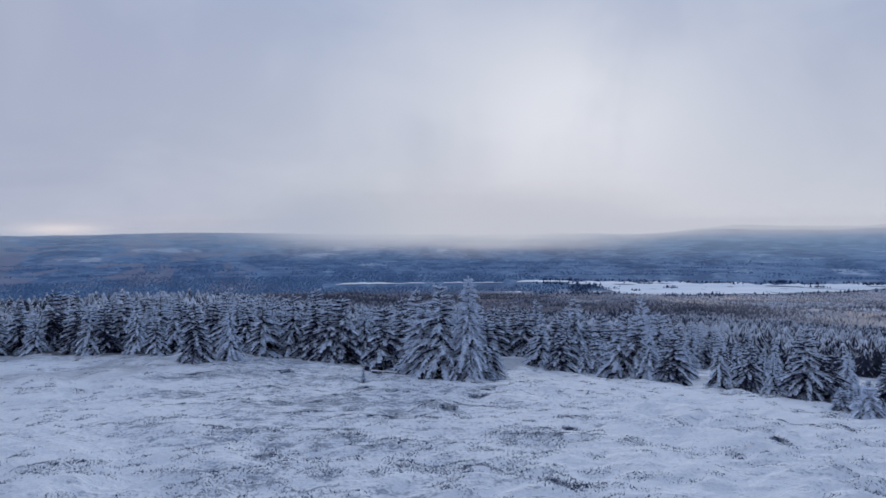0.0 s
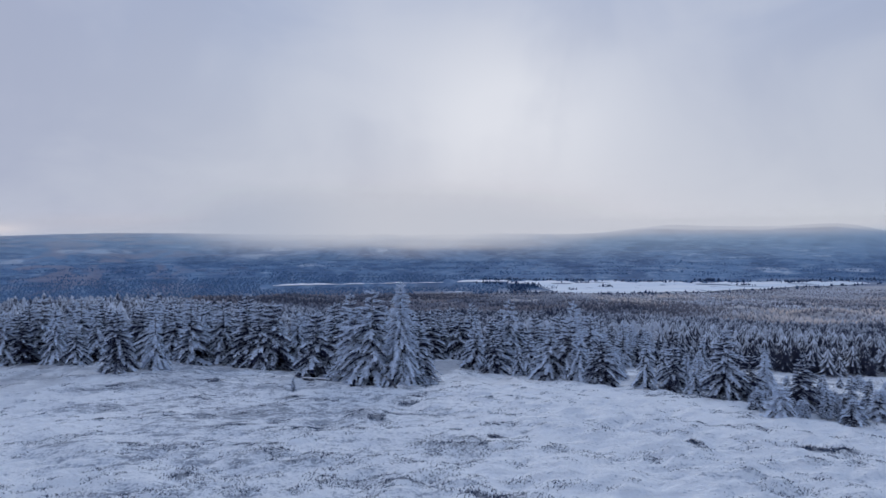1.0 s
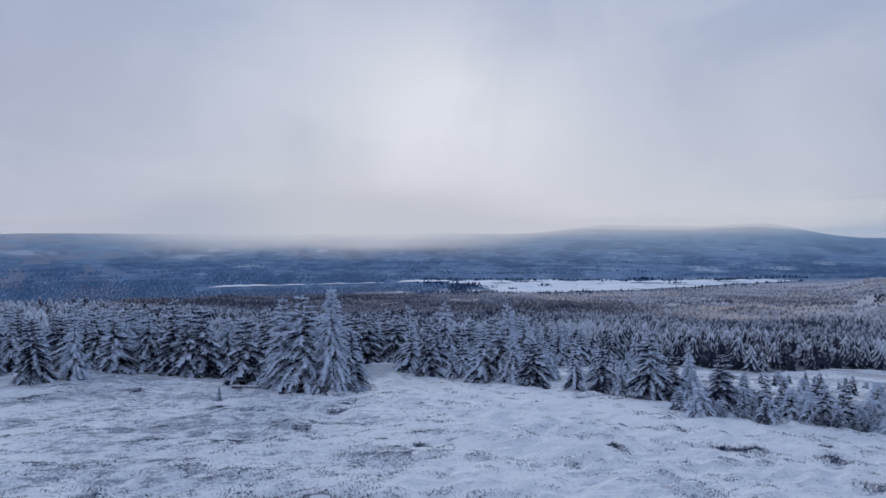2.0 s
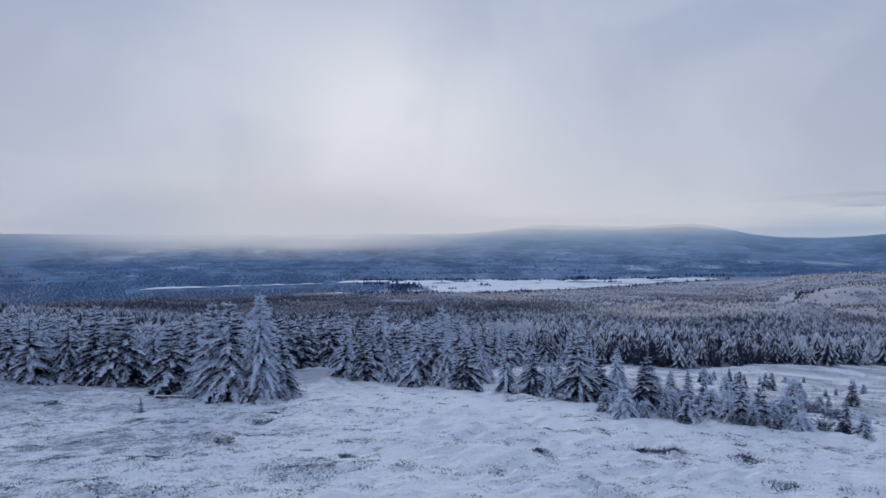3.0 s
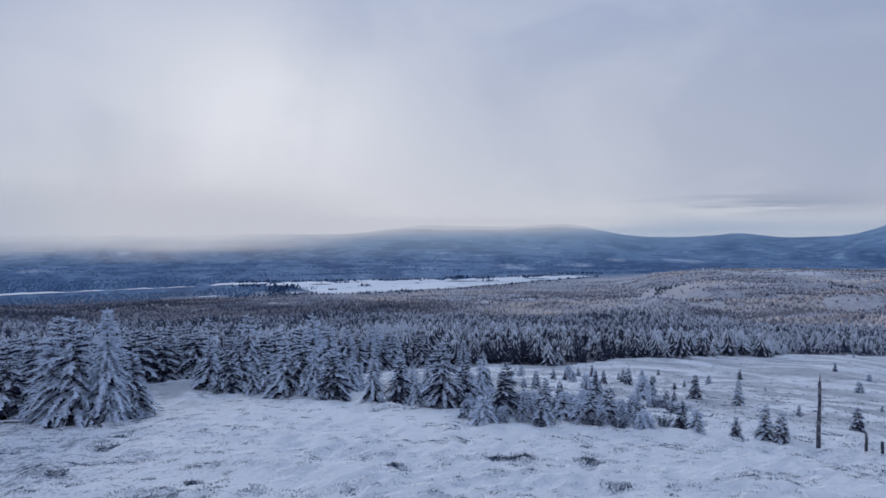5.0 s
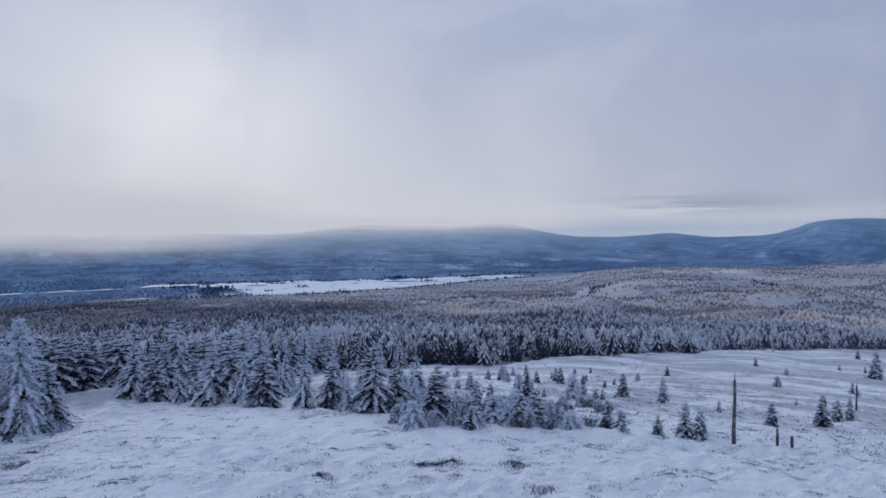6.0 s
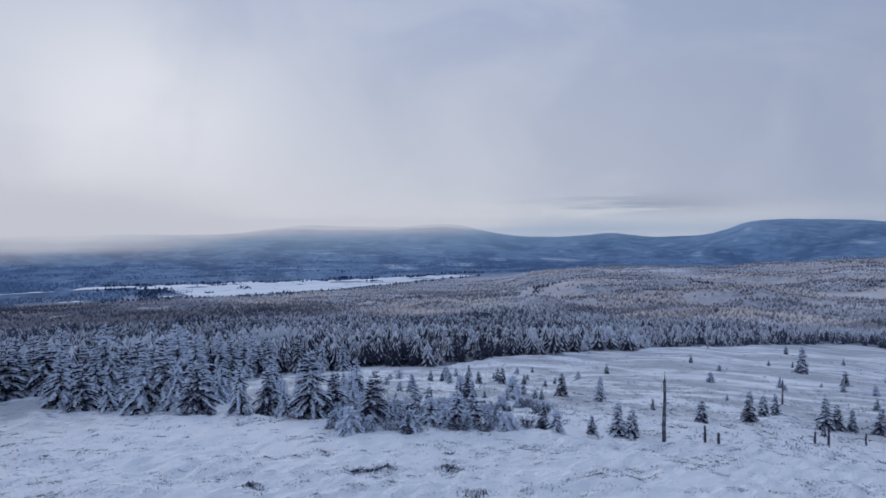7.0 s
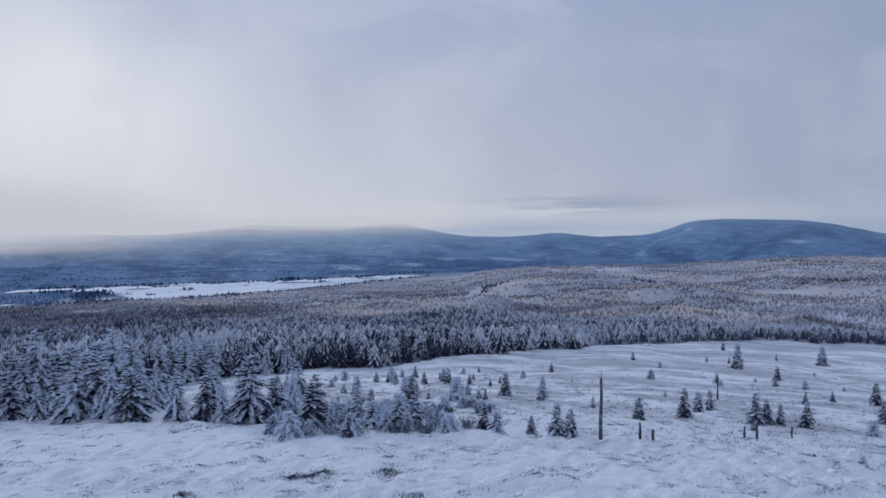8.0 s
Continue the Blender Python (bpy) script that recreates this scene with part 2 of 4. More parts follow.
def grass_material():
    m, n, shader = material("frosted_dead_grass", 0.9, 0.15)
    rnd = n.node("ShaderNodeNewGeometry").outputs["Random Per Island"]
    p = n.node("ShaderNodeTexCoord").outputs["Object"]
    col = n.mix(rnd, (0.012, 0.020, 0.050), (0.08, 0.115, 0.19))
    n.put(shader.inputs["Base Color"], n.mix(n.step(n.noise(p, 2.5, 3), 0.45, 0.62, 0.0, 0.85), col, (0.6, 0.62, 0.66)))
    return m


# azimuth, distance, half-width in degrees, half-depth
REEDS = ((14.8, 1343, 0.8, 14), (26.7, 1394, 1.6, 16), (32.7, 1471, 1.2, 14), (12.6, 1250, 0.9, 30), (21.9, 1440, 0.8, 10),
         (17.6, 1385, 1.0, 7), (29.6, 1372, 1.1, 8), (24.5, 1215, 0.9, 9), (13.4, 1180, 0.6, 12))


def lake_material():
    m, n, shader = material("snow_on_lake_ice", 0.8, 0.2)
    p = n.node("ShaderNodeTexCoord").outputs["Object"]
    drift = n.noise(n.stretch(p, (0.4, 1.0, 1.0)), 0.01, 5, 0.6, 0.6)
    ice = n.mix(n.step(drift, 0.35, 0.7), (0.72, 0.78, 0.86), (0.90, 0.91, 0.93))
    x, y, _ = n.split(p)
    comb = n.node("ShaderNodeCombineXYZ")
    n.put(comb.inputs[0], n.math("MULTIPLY", n.math("ARCTAN2", x, y), 1300.0))
    n.put(comb.inputs[1], n.vec("LENGTH", n.vec("MULTIPLY", p, (1, 1, 0))))
    polar = comb.outputs[0]
    reeds = n.noise(n.stretch(polar, (0.9, 1.0, 1.0)), 0.022, 6, 0.7, 0.5)
    bed = n.step(reeds, 0.60, 0.66, 0.0, 0.8)
    # beds of frozen reed and low islets
    for az0, r0, wide, deep in REEDS:
        d = n.vec("LENGTH", n.stretch(n.vec("SUBTRACT", polar, (1300 * radians(az0), r0, 0)), (1 / (1300 * radians(wide)), 1 / deep, 0)))
        d = n.math("ADD", d, n.math("MULTIPLY", n.math("SUBTRACT", reeds, 0.5), 3.0))
        bed = n.math("MAXIMUM", bed, n.step(d, 1.15, 0.75, 0.0, 0.9))
    n.put(shader.inputs["Base Color"], n.mix(bed, ice, n.mix(n.step(reeds, 0.4, 0.6), (0.10, 0.135, 0.20), (0.26, 0.31, 0.40))))
    bump(n, shader, drift, 0.3, 0.3)
    return m


def snow_material():
    m, n, shader = material("lying_snow", 0.85, 0.2)
    p = n.node("ShaderNodeTexCoord").outputs["Object"]
    lump = n.noise(p, 4.0, 4, 0.6)
    n.put(shader.inputs["Base Color"], n.mix(lump, (0.78, 0.80, 0.85), (0.88, 0.89, 0.91)))
    bump(n, shader, lump, 0.5, 0.05)
    return m


MAT_GROUND = ground_material()
# rime colour leans blue to carry a hazy cast on the trees
MAT_NEEDLE = needle_material("rimed_needles", (0.016, 0.018, 0.038), (0.74, 0.83, 0.97), 0.17)
MAT_WOODS = needle_material("rimed_woods", (0.022, 0.025, 0.042), (0.70, 0.76, 0.87), 0.14)
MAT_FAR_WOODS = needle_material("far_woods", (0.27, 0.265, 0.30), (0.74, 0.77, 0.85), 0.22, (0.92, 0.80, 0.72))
MAT_HILLSIDE = needle_material("hillside_needles", (0.035, 0.042, 0.068), (0.60, 0.65, 0.75), 0.13)
# remote firs: needle and rime colours carry the blue of distance haze
MAT_SHORE_HAZED = needle_material("hazed_shore_firs", (0.018, 0.035, 0.08), (0.16, 0.225, 0.34), -0.1)
MAT_VALLEY_HAZED = needle_material("hazed_valley_firs", (0.055, 0.11, 0.205), (0.125, 0.22, 0.35), 0.12)
MAT_BARK = bark_material()
MAT_GRASS = grass_material()
MAT_LAKE = lake_material()
MAT_SNOW = snow_material()


# ---- mesh helpers ----
def mesh_of(name, verts, tris, mat, frost_shade=None, smooth=False, wood_floor=None):
    """A mesh of triangles from arrays, with the frost attribute where it is given."""
    verts, tris = np.asarray(verts, np.float32), np.asarray(tris, np.int32)
    me = bpy.data.meshes.new(name)
    me.vertices.add(len(verts))
    me.vertices.foreach_set("co", verts.ravel())
    me.loops.add(len(tris) * 3)
    me.loops.foreach_set("vertex_index", tris.ravel())
    me.polygons.add(len(tris))
    me.polygons.foreach_set("loop_start", np.arange(0, len(tris) * 3, 3, dtype=np.int32))
    if frost_shade is not None:
        me.attributes.new("frost_shade", "FLOAT", "POINT").data.foreach_set("value", np.asarray(frost_shade, np.float32))
    if wood_floor is not None:
        me.attributes.new("wood_floor", "FLOAT", "POINT").data.foreach_set("value", np.asarray(wood_floor, np.float32))
    me.materials.append(mat)
    me.update(calc_edges=True)
    me.validate()
    if smooth:
        me.shade_smooth()
    return me


def part(name, me, parent, label=""):
    ob = new(name, me)
    ob.parent = parent
    return tagged(ob, label) if label else ob


def smooth_step(a, b, x):
    t = np.clip((x - a) / (b - a), 0, 1)
    return t * t * (3 - 2 * t)


# ---- the lie of the land ----
SLOPE_R = (0, 18, 28, 42, 54, 104, 130, 211, 400, 700, 1080, 1650, 2400, 3200, 4200, 5200)
SLOPE_Z = (4.1, 2.75, 1.9, 0, -2.3, -11.4, -15.4, -24, -43, -67, -101.2, -101.2, -80, -50, -22, -70)
# azimuth, distance, height, angular width, depth
HILLS = ((23.0, 4200, 18, 4.0, 600), (35.2, 4200, 24, 3.2, 600), (48.2, 4000, 24, 2.5, 600),
         (60.0, 3400, 95, 4.4, 700), (67, 3400, 94, 4.6, 700), (-20, 4200, 10, 7, 600))


def land(x, y):
    """Height of the bare land: a rounded hill top that falls to a lake valley with hills beyond."""
    r, az = np.hypot(x, y), np.degrees(np.arctan2(x, y))
    z = sum(np.interp(r * k, SLOPE_R, SLOPE_Z) for k in (0.88, 0.94, 1.0, 1.06, 1.12)) / 5
    z = z + smooth_step(4, -22, az) * np.interp(r, (40, 100, 200), (0, 6, 10)) * (1 - smooth_step(300, 1000, r))
    # the long ridge that closes the valley in the east
    ridge = np.interp(az, (36, 39, 40.5, 42, 46, 51, 57, 65, 72, 80), (0, 4, 10, 22, 30, 34, 41, 53, 59, 64))
    z = z + ridge * smooth_step(420, 1180, r) * (1 - smooth_step(1330, 1750, r))
    z = z + 9 * np.exp(-((az - 47.5 - 0.010 * (r - 800)) / 5.5) ** 2 - ((r - 800) / 120) ** 2) - 7 * np.exp(-((az - 42) / 4) ** 2 - ((r - 960) / 90) ** 2)
    z = z - 20 * smooth_step(36, 41, az) * smooth_step(1700, 3000, r)
    z = z + 40 * np.exp(-((az - 29) / 9.5) ** 4 - ((r - 4200) / 600) ** 2)
    z = z + 1.3 * np.exp(-((x - 7.5) / 7) ** 2 - ((y - 74) / 9) ** 2)
    for a, d, h, wa, wr in HILLS:
        z = z + h * np.exp(-((az - a) / wa) ** 2 - ((r - d) / wr) ** 2)
    return z


def waves(x, y, size, seed, octaves=4):
    """Smooth random relief of about -1 to 1, from turned sine waves."""
    rng, total, amp = np.random.default_rng(seed), 0, 1.0
    for _ in range(octaves):
        for _ in range(4):
            a, ph = rng.uniform(0, 2 * math.pi), rng.uniform(0, 2 * math.pi)
            k = 2 * math.pi / size * rng.uniform(0.7, 1.4)
            total = total + amp * 0.35 * np.sin(k * (x * math.cos(a) + y * math.sin(a)) + ph + 0.9 * np.sin(k * 0.6 * (y * math.cos(a) - x * math.sin(a)) + 2 * ph))
        size, amp = size * 0.47, amp * 0.55
    return total


def surface(x, y):
    """The ground as built: the land with drifts, hummocks and far relief."""
    x, y = np.asarray(x, float), np.asarray(y, float)
    r = np.hypot(x, y)
    z = land(x, y)
    z = z + 0.12 * waves(x, y, 5.0, 3, 5) * (1 - smooth_step(90, 200, r))
    tussock = waves(x * 0.62, y, 1.7, 13, 3)
    rough = np.clip(0.55 + 0.6 * waves(x, y, 18, 15, 2), 0.2, 1.2)
    z = z + 0.085 * rough * np.maximum(tussock, -0.35) * (1 - smooth_step(45, 90, r))
    z = z + 0.7 * waves(x, y, 60.0, 5, 3) * smooth_step(60, 200, r) * (1 - smooth_step(900, 1100, r))
    rolling = 0.6 * waves(x, y, 210.0, 7, 3) + 0.9 * waves(450 * np.arctan2(x, y), r, 190.0, 17, 3)
    lee = np.where(np.degrees(np.arctan2(x, y)) > 38, 1 - smooth_step(1350, 1600, r), 1 - smooth_step(900, 1100, r))
    z = z + 4.5 * rolling * smooth_step(260, 600, r) * lee
    return z + 9.0 * waves(x, y, 1000.0, 9, 4) * smooth_step(1700, 2600, r) * (1 - 0.6 * smooth_step(3300, 4100, r))


# open glades in the middle woods: centre and half-widths
GLADES = ((432, 418, 34, 9), (505, 436, 40, 9), (533, 350, 42, 9), (590, 318, 60, 9), (479, 490, 40, 9), (236, 513, 55, 9),
          (79, 637, 80, 12), (496, 522, 60, 12), (530, 560, 50, 14), (872, 637, 45, 16), (640, 640, 60, 14), (820, 560, 70, 12), (680, 300, 60, 9), (733, 521, 60, 12), (560, 560, 70, 10), (800, 420, 80, 12), (300, 640, 70, 12))


def in_glade(x, y):
    hit = 0 * x
    rag = 0.45 * waves(x, y, 40, 45, 3)
    for cx, cy, rx, ry in GLADES:
        a = math.atan2(cx, cy)
        u = ((x - cx) * math.cos(a) - (y - cy) * math.sin(a)) / rx
        v = ((x - cx) * math.sin(a) + (y - cy) * math.cos(a)) / (ry * 2.2)
        hit = np.maximum(hit, 1 - smooth_step(0.5, 1.25, np.hypot(u, v) + rag))
    return hit


def front_edge(az):
    return np.interp(az, (-45, -22, -12, -4, 3, 8, 19), (90, 66, 62, 55, 77, 79, 62))


def clearing_end(az):
    return np.interp(az, (17, 27, 35, 44, 53, 72, 90), (100, 125, 133, 165, 205, 320, 400))


def wooded(x, y):
    r, az = np.hypot(x, y), np.degrees(np.arctan2(x, y))
    edge = 4 * waves(x, y, 30, 41, 3)
    return np.where(az < 18, r > front_edge(az) + 0.5 * edge, r > clearing_end(az) + edge)


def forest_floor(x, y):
    """1 under the close-set trees, 0 on open snow and in glades."""
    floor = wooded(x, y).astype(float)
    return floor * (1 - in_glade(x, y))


def build_ground():
    azs = np.radians(np.concatenate([np.arange(-38, 78, 0.2), np.arange(78, 322, 3.0)]))
    rs = [0.4 * i + 0.3 for i in range(30)]
    while rs[-1] < 4850:
        rs.append(rs[-1] * (1.007 if 12 < rs[-1] < 60 else 1.024) + 0.04)
    rs = np.array(rs)
    R, A = np.meshgrid(rs, azs, indexing="ij")
    X, Y = R * np.sin(A), R * np.cos(A)
    verts = np.stack([X, Y, surface(X, Y)], -1).reshape(-1, 3)
    nr, na = len(rs), len(azs)
    i, j = np.meshgrid(np.arange(nr - 1), np.arange(na), indexing="ij")
    a, b = i * na + j, i * na + (j + 1) % na
    c, d = b + na, a + na
    tris = np.concatenate([np.stack([a, d, c], -1).reshape(-1, 3), np.stack([a, c, b], -1).reshape(-1, 3)])
    verts = np.concatenate([verts, [[0, 0, float(surface(0, 0))]]])
    j = np.arange(na)
    tris = np.concatenate([tris, np.stack([np.full(na, nr * na), j, (j + 1) % na], -1)])
    ob = new("ground", mesh_of("ground", verts, tris, MAT_GROUND, smooth=True, wood_floor=forest_floor(verts[:, 0], verts[:, 1])))
    tagged(ob, "snow-covered hill top falling to a frosted wooded valley", "ground", kind="structure")


build_ground()


# ---- the frozen lake ----
def build_lake(name, label, az0, az1, near, depth, seed, rag, level=-100.0):
    """A flat snowed-over water body with a ragged shore: azimuth span, near-shore distance and depth along it."""
    n, k = 360, 8
    az = np.linspace(az0, az1, n)
    u = (az - az0) / (az1 - az0)
    taper = np.clip(np.minimum(u / 0.10, (1 - u) / 0.08), 0, 1) ** 0.7
    r0 = near(u) + 0.5 * rag * (waves(az * 30, az * 0, 170, seed, 6) + 0.5 * waves(az * 30, az * 0, 31, seed + 4, 4))
    r1 = r0 + np.maximum(depth(u) * taper + rag * waves(az * 30, az * 0 + 9, 90, seed + 1, 6), 2)
    R = np.stack([r0 + (r1 - r0) * i / (k - 1) for i in range(k)])
    A = np.radians(az)[None, :] + 0 * R
    X, Y = R * np.sin(A), R * np.cos(A)
    verts = np.stack([X, Y, np.full_like(X, level)], -1).reshape(-1, 3)
    i, j = np.meshgrid(np.arange(k - 1), np.arange(n - 1), indexing="ij")
    a = i * n + j
    tris = np.concatenate([np.stack([a, a + 1, a + n + 1], -1).reshape(-1, 3), np.stack([a, a + n + 1, a + n], -1).reshape(-1, 3)])
    tagged(new(name, mesh_of(name, verts, tris, MAT_LAKE)), label, "lake", kind="structure")


def main_shore(u):
    return 1125 + 420 * u ** 2.3 + 215 * smooth_step(0.19, 0.05, u)


def main_depth(u):
    return 300 - 215 * u ** 1.5 - 200 * smooth_step(0.19, 0.05, u)


build_lake("water", "frozen lake under white snow in the valley", 10.3, 37.0, main_shore, main_depth, 21, 26)
build_lake("water_tongue", "white tongue of the frozen lake below a dark headland", 10.2, 16.5, lambda u: 1125 + 15 * (1 - u), lambda u: 22 + 66 * u, 29, 9, -100.3)
build_lake("water_inlet", "narrow snowed-over arm of the frozen lake", -9.0, 5.0, lambda u: 1325 + 25 * u, lambda u: 12 + 30 * smooth_step(0.36, 0.26, u) * smooth_step(0.0, 0.06, u), 23, 12)
build_lake("water_pool", "small snowed-over pool among dark woods", 6.0, 10.8, lambda u: 1370 + 10 * u, lambda u: 40 + 20 * u, 25, 16, -100.15)
build_lake("water_strip", "thin snowed-over strip before the lake", 3.2, 7.0, lambda u: 1120 + 10 * u, lambda u: 34 - 8 * u, 27, 12)


# ---- trees ----
def kite(p, q, w, drop, rng):
    """A folded twig from p to q: a ridge with two sides that hang by drop."""
    d = q - p
    side = np.cross(d, (0, 0, 1.0)) if rng is None else np.cross(d, rng.normal(0, 1, 3))
    side /= np.linalg.norm(side) + 1e-9
    m = p + d * 0.42
    return [p, q, m + side * w - (0, 0, drop), m - side * w - (0, 0, drop)], [(0, 2, 1), (0, 1, 3)]


def spruce(height, spread, tiers, per, twigs, seed, bare=0.03, shape=0.85, droop=0.6, lop=0.0, rime0=0.0, fray=11, leaf=0.28):
    """Crown of a spruce as arrays: whorls of drooping, fan-shaped boughs with twigs hanging under them."""
    rng = np.random.default_rng(seed)
    V, T, F = [], [], []

    def add(vs, ts, fs):
        k = len(V)
        V.extend(vs), F.extend(fs)
        T.extend([tuple(k + i for i in t) for t in ts])

    for tier in range(tiers):
        level = tier / tiers
        count = max(3, int(round(per * (0.55 + 0.45 * (1 - level)))))
        turn = rng.uniform(0, 6.28)
        shift = rng.uniform(-0.3, 0.3)
        full = rng.uniform(0.82, 1.12)
        for b in range(count):
            u = min(max(level + (shift + rng.uniform(-0.3, 0.3)) / tiers, 0), 0.985)
            z0 = height * (bare + (0.985 - bare) * u)
            reach = spread * ((1 - u) ** shape * 0.87 + 0.13)
            a = turn + 6.283 * b / count + rng.uniform(-0.35, 0.35)
            L = reach * full * rng.uniform(0.66, 1.2) * (1 + lop * math.cos(a))
            out = np.array((math.cos(a), math.sin(a), 0.0))
            rise, fall = -0.05 + 0.80 * u ** 1.4 + rng.uniform(-0.14, 0.14), droop * (1.0 - 0.5 * u)
            # rime fades down the tree to paint in the shade of lower boughs
            rime = rime0 + rng.uniform(-0.2, 0.2) + 0.40 * (u - 0.42)

            def at(s):
                return out * L * s + np.array((0, 0, z0 + L * (rise * s - fall * s * s)))

            cross = np.array((-out[1], out[0], 0.0))
            # the frosted upper frond, then a smaller one hanging under it, coloured dark as if shaded
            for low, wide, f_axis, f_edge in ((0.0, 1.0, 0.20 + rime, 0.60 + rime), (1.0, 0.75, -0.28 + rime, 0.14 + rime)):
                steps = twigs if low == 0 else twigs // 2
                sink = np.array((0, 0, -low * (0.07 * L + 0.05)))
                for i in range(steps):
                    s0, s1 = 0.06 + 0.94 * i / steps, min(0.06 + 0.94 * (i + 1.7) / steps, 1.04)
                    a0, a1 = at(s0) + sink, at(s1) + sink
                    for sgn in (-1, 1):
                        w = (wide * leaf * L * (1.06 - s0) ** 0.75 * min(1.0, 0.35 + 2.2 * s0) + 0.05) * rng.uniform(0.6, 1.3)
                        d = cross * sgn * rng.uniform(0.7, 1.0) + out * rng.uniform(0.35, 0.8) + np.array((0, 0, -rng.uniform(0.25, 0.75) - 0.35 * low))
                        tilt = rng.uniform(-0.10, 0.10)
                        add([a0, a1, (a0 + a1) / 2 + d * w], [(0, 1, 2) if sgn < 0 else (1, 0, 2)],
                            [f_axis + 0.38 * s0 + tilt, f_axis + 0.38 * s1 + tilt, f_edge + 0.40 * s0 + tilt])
            # fine twigs that fray the outline
            for _ in range(fray):
                s2 = rng.uniform(0.35, 1.0)
                ell = (0.16 * L + 0.07) * rng.uniform(0.6, 1.4)
                d = out * rng.uniform(0.3, 1.0) + cross * rng.uniform(-1.0, 1.0) + np.array((0, 0, rng.uniform(-0.7, 0.35)))
                vs, ts = kite(at(s2), at(s2) + d * ell, 0.010 + 0.06 * ell, 0.0, rng)
                f0 = 0.15 + 0.5 * s2 + rime
                add(vs, ts, [f0, f0 + 0.4, f0 + 0.2, f0 + 0.2])
        # needles close to the trunk, coloured dark for the shade inside the crown
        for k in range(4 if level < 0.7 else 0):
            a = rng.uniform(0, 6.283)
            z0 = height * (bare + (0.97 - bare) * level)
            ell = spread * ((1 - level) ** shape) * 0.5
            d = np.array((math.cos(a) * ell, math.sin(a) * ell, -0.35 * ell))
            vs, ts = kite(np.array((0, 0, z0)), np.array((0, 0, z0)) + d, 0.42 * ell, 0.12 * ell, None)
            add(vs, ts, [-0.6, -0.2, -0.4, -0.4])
    tip = np.array((0, 0, height))
    for k in range(6):
        a = 6.283 * k / 5 + rng.uniform(0, 1)
        vs, ts = kite(tip - (0, 0, rng.uniform(0.02, 0.06) * height), tip + np.array((math.cos(a), math.sin(a), 0)) * 0.018 * height, 0.005 * height, 0.0, None)
        add(vs, ts, [0.6, 1.1, 0.9, 0.9])
    return np.array(V), np.array(T), np.array(F)


def far_spruce(seed, sides=5):
    """A spruce seen from far off: a ragged little cone with rime towards its tip."""
    rng = np.random.default_rng(seed)
    V, F = [(0.0, 0.0, 1.0)], [0.75]
    for k in range(2 * sides):
        a = 3.1416 * k / sides + rng.uniform(-0.2, 0.2)
        rad = 0.34 * rng.uniform(0.75, 1.25) if k % 2 == 0 else 0.16
        V.append((math.cos(a) * rad, math.sin(a) * rad, rng.uniform(0.02, 0.22)))
        F.append(rng.uniform(0.35, 0.9) if k % 2 == 0 else -0.1)
    n = 2 * sides
    T = [(0, 1 + k, 1 + (k + 1) % n) for k in range(n)]
    return np.array(V), np.array(T), np.array(F)


def ragged_spruce(seed, layers, sides, spread=0.40):
    """A spruce of the middle distance: drooping ragged skirts, one over the other, rimed at their points, with shade
    painted into notches and lower skirts.
    """
    rng = np.random.default_rng(seed)
    V, T, F = [], [], []
    for i in range(layers):
        u = i / layers
        top, foot = min(1.0, u + 1.75 / layers), 0.04 + u * 0.94
        rad = spread * ((1 - u) ** 0.95 * 0.9 + 0.10) * rng.uniform(0.85, 1.15)
        rime, base, n = 0.55 * (u - 0.45) + rng.uniform(-0.1, 0.1), len(V), 2 * sides
        V.append((0.0, 0.0, top))
        F.append(0.9 if i == layers - 1 else 0.05 + rime)
        turn = rng.uniform(0, 6.283)
        for k in range(n):
            a = turn + 3.1416 * k / sides + rng.uniform(-0.15, 0.15)
            out = rad * (rng.uniform(0.75, 1.3) if k % 2 == 0 else 0.52)
            V.append((math.cos(a) * out, math.sin(a) * out, foot + (rng.uniform(-0.5, 0.2) / layers if k % 2 == 0 else 0.35 / layers)))
            F.append((rng.uniform(0.6, 1.0) if k % 2 == 0 else -0.05) + rime)
        T += [(base, base + 1 + k, base + 1 + (k + 1) % n) for k in range(n)]
    V = np.array(V)
    V[:, 2] = np.maximum(V[:, 2], 0.0)
    return V, np.array(T), np.array(F)


def shaft(points, radii, sides, seed, jag=0.0):
    """A tapered round shaft along a list of points; jag roughens its upper end."""
    rng = np.random.default_rng(seed)
    V, T = [], []
    for i, (p, rad) in enumerate(zip(points, radii)):
        for k in range(sides):
            a = 6.283 * k / sides
            wob = rng.uniform(0.86, 1.14)
            up = rng.uniform(0, jag) if i == len(points) - 1 else 0
            V.append((p[0] + math.cos(a) * rad * wob, p[1] + math.sin(a) * rad * wob, p[2] + up))
    for i in range(len(points) - 1):
        for k in range(sides):
            a, b = i * sides + k, i * sides + (k + 1) % sides
            T += [(a, b, b + sides), (a, b + sides, a + sides)]
    V.append(tuple(np.mean(V[-sides:], axis=0)))
    top = len(V) - 1
    T += [(top - sides + k, top - sides + (k + 1) % sides, top) for k in range(sides)]
    return V, T


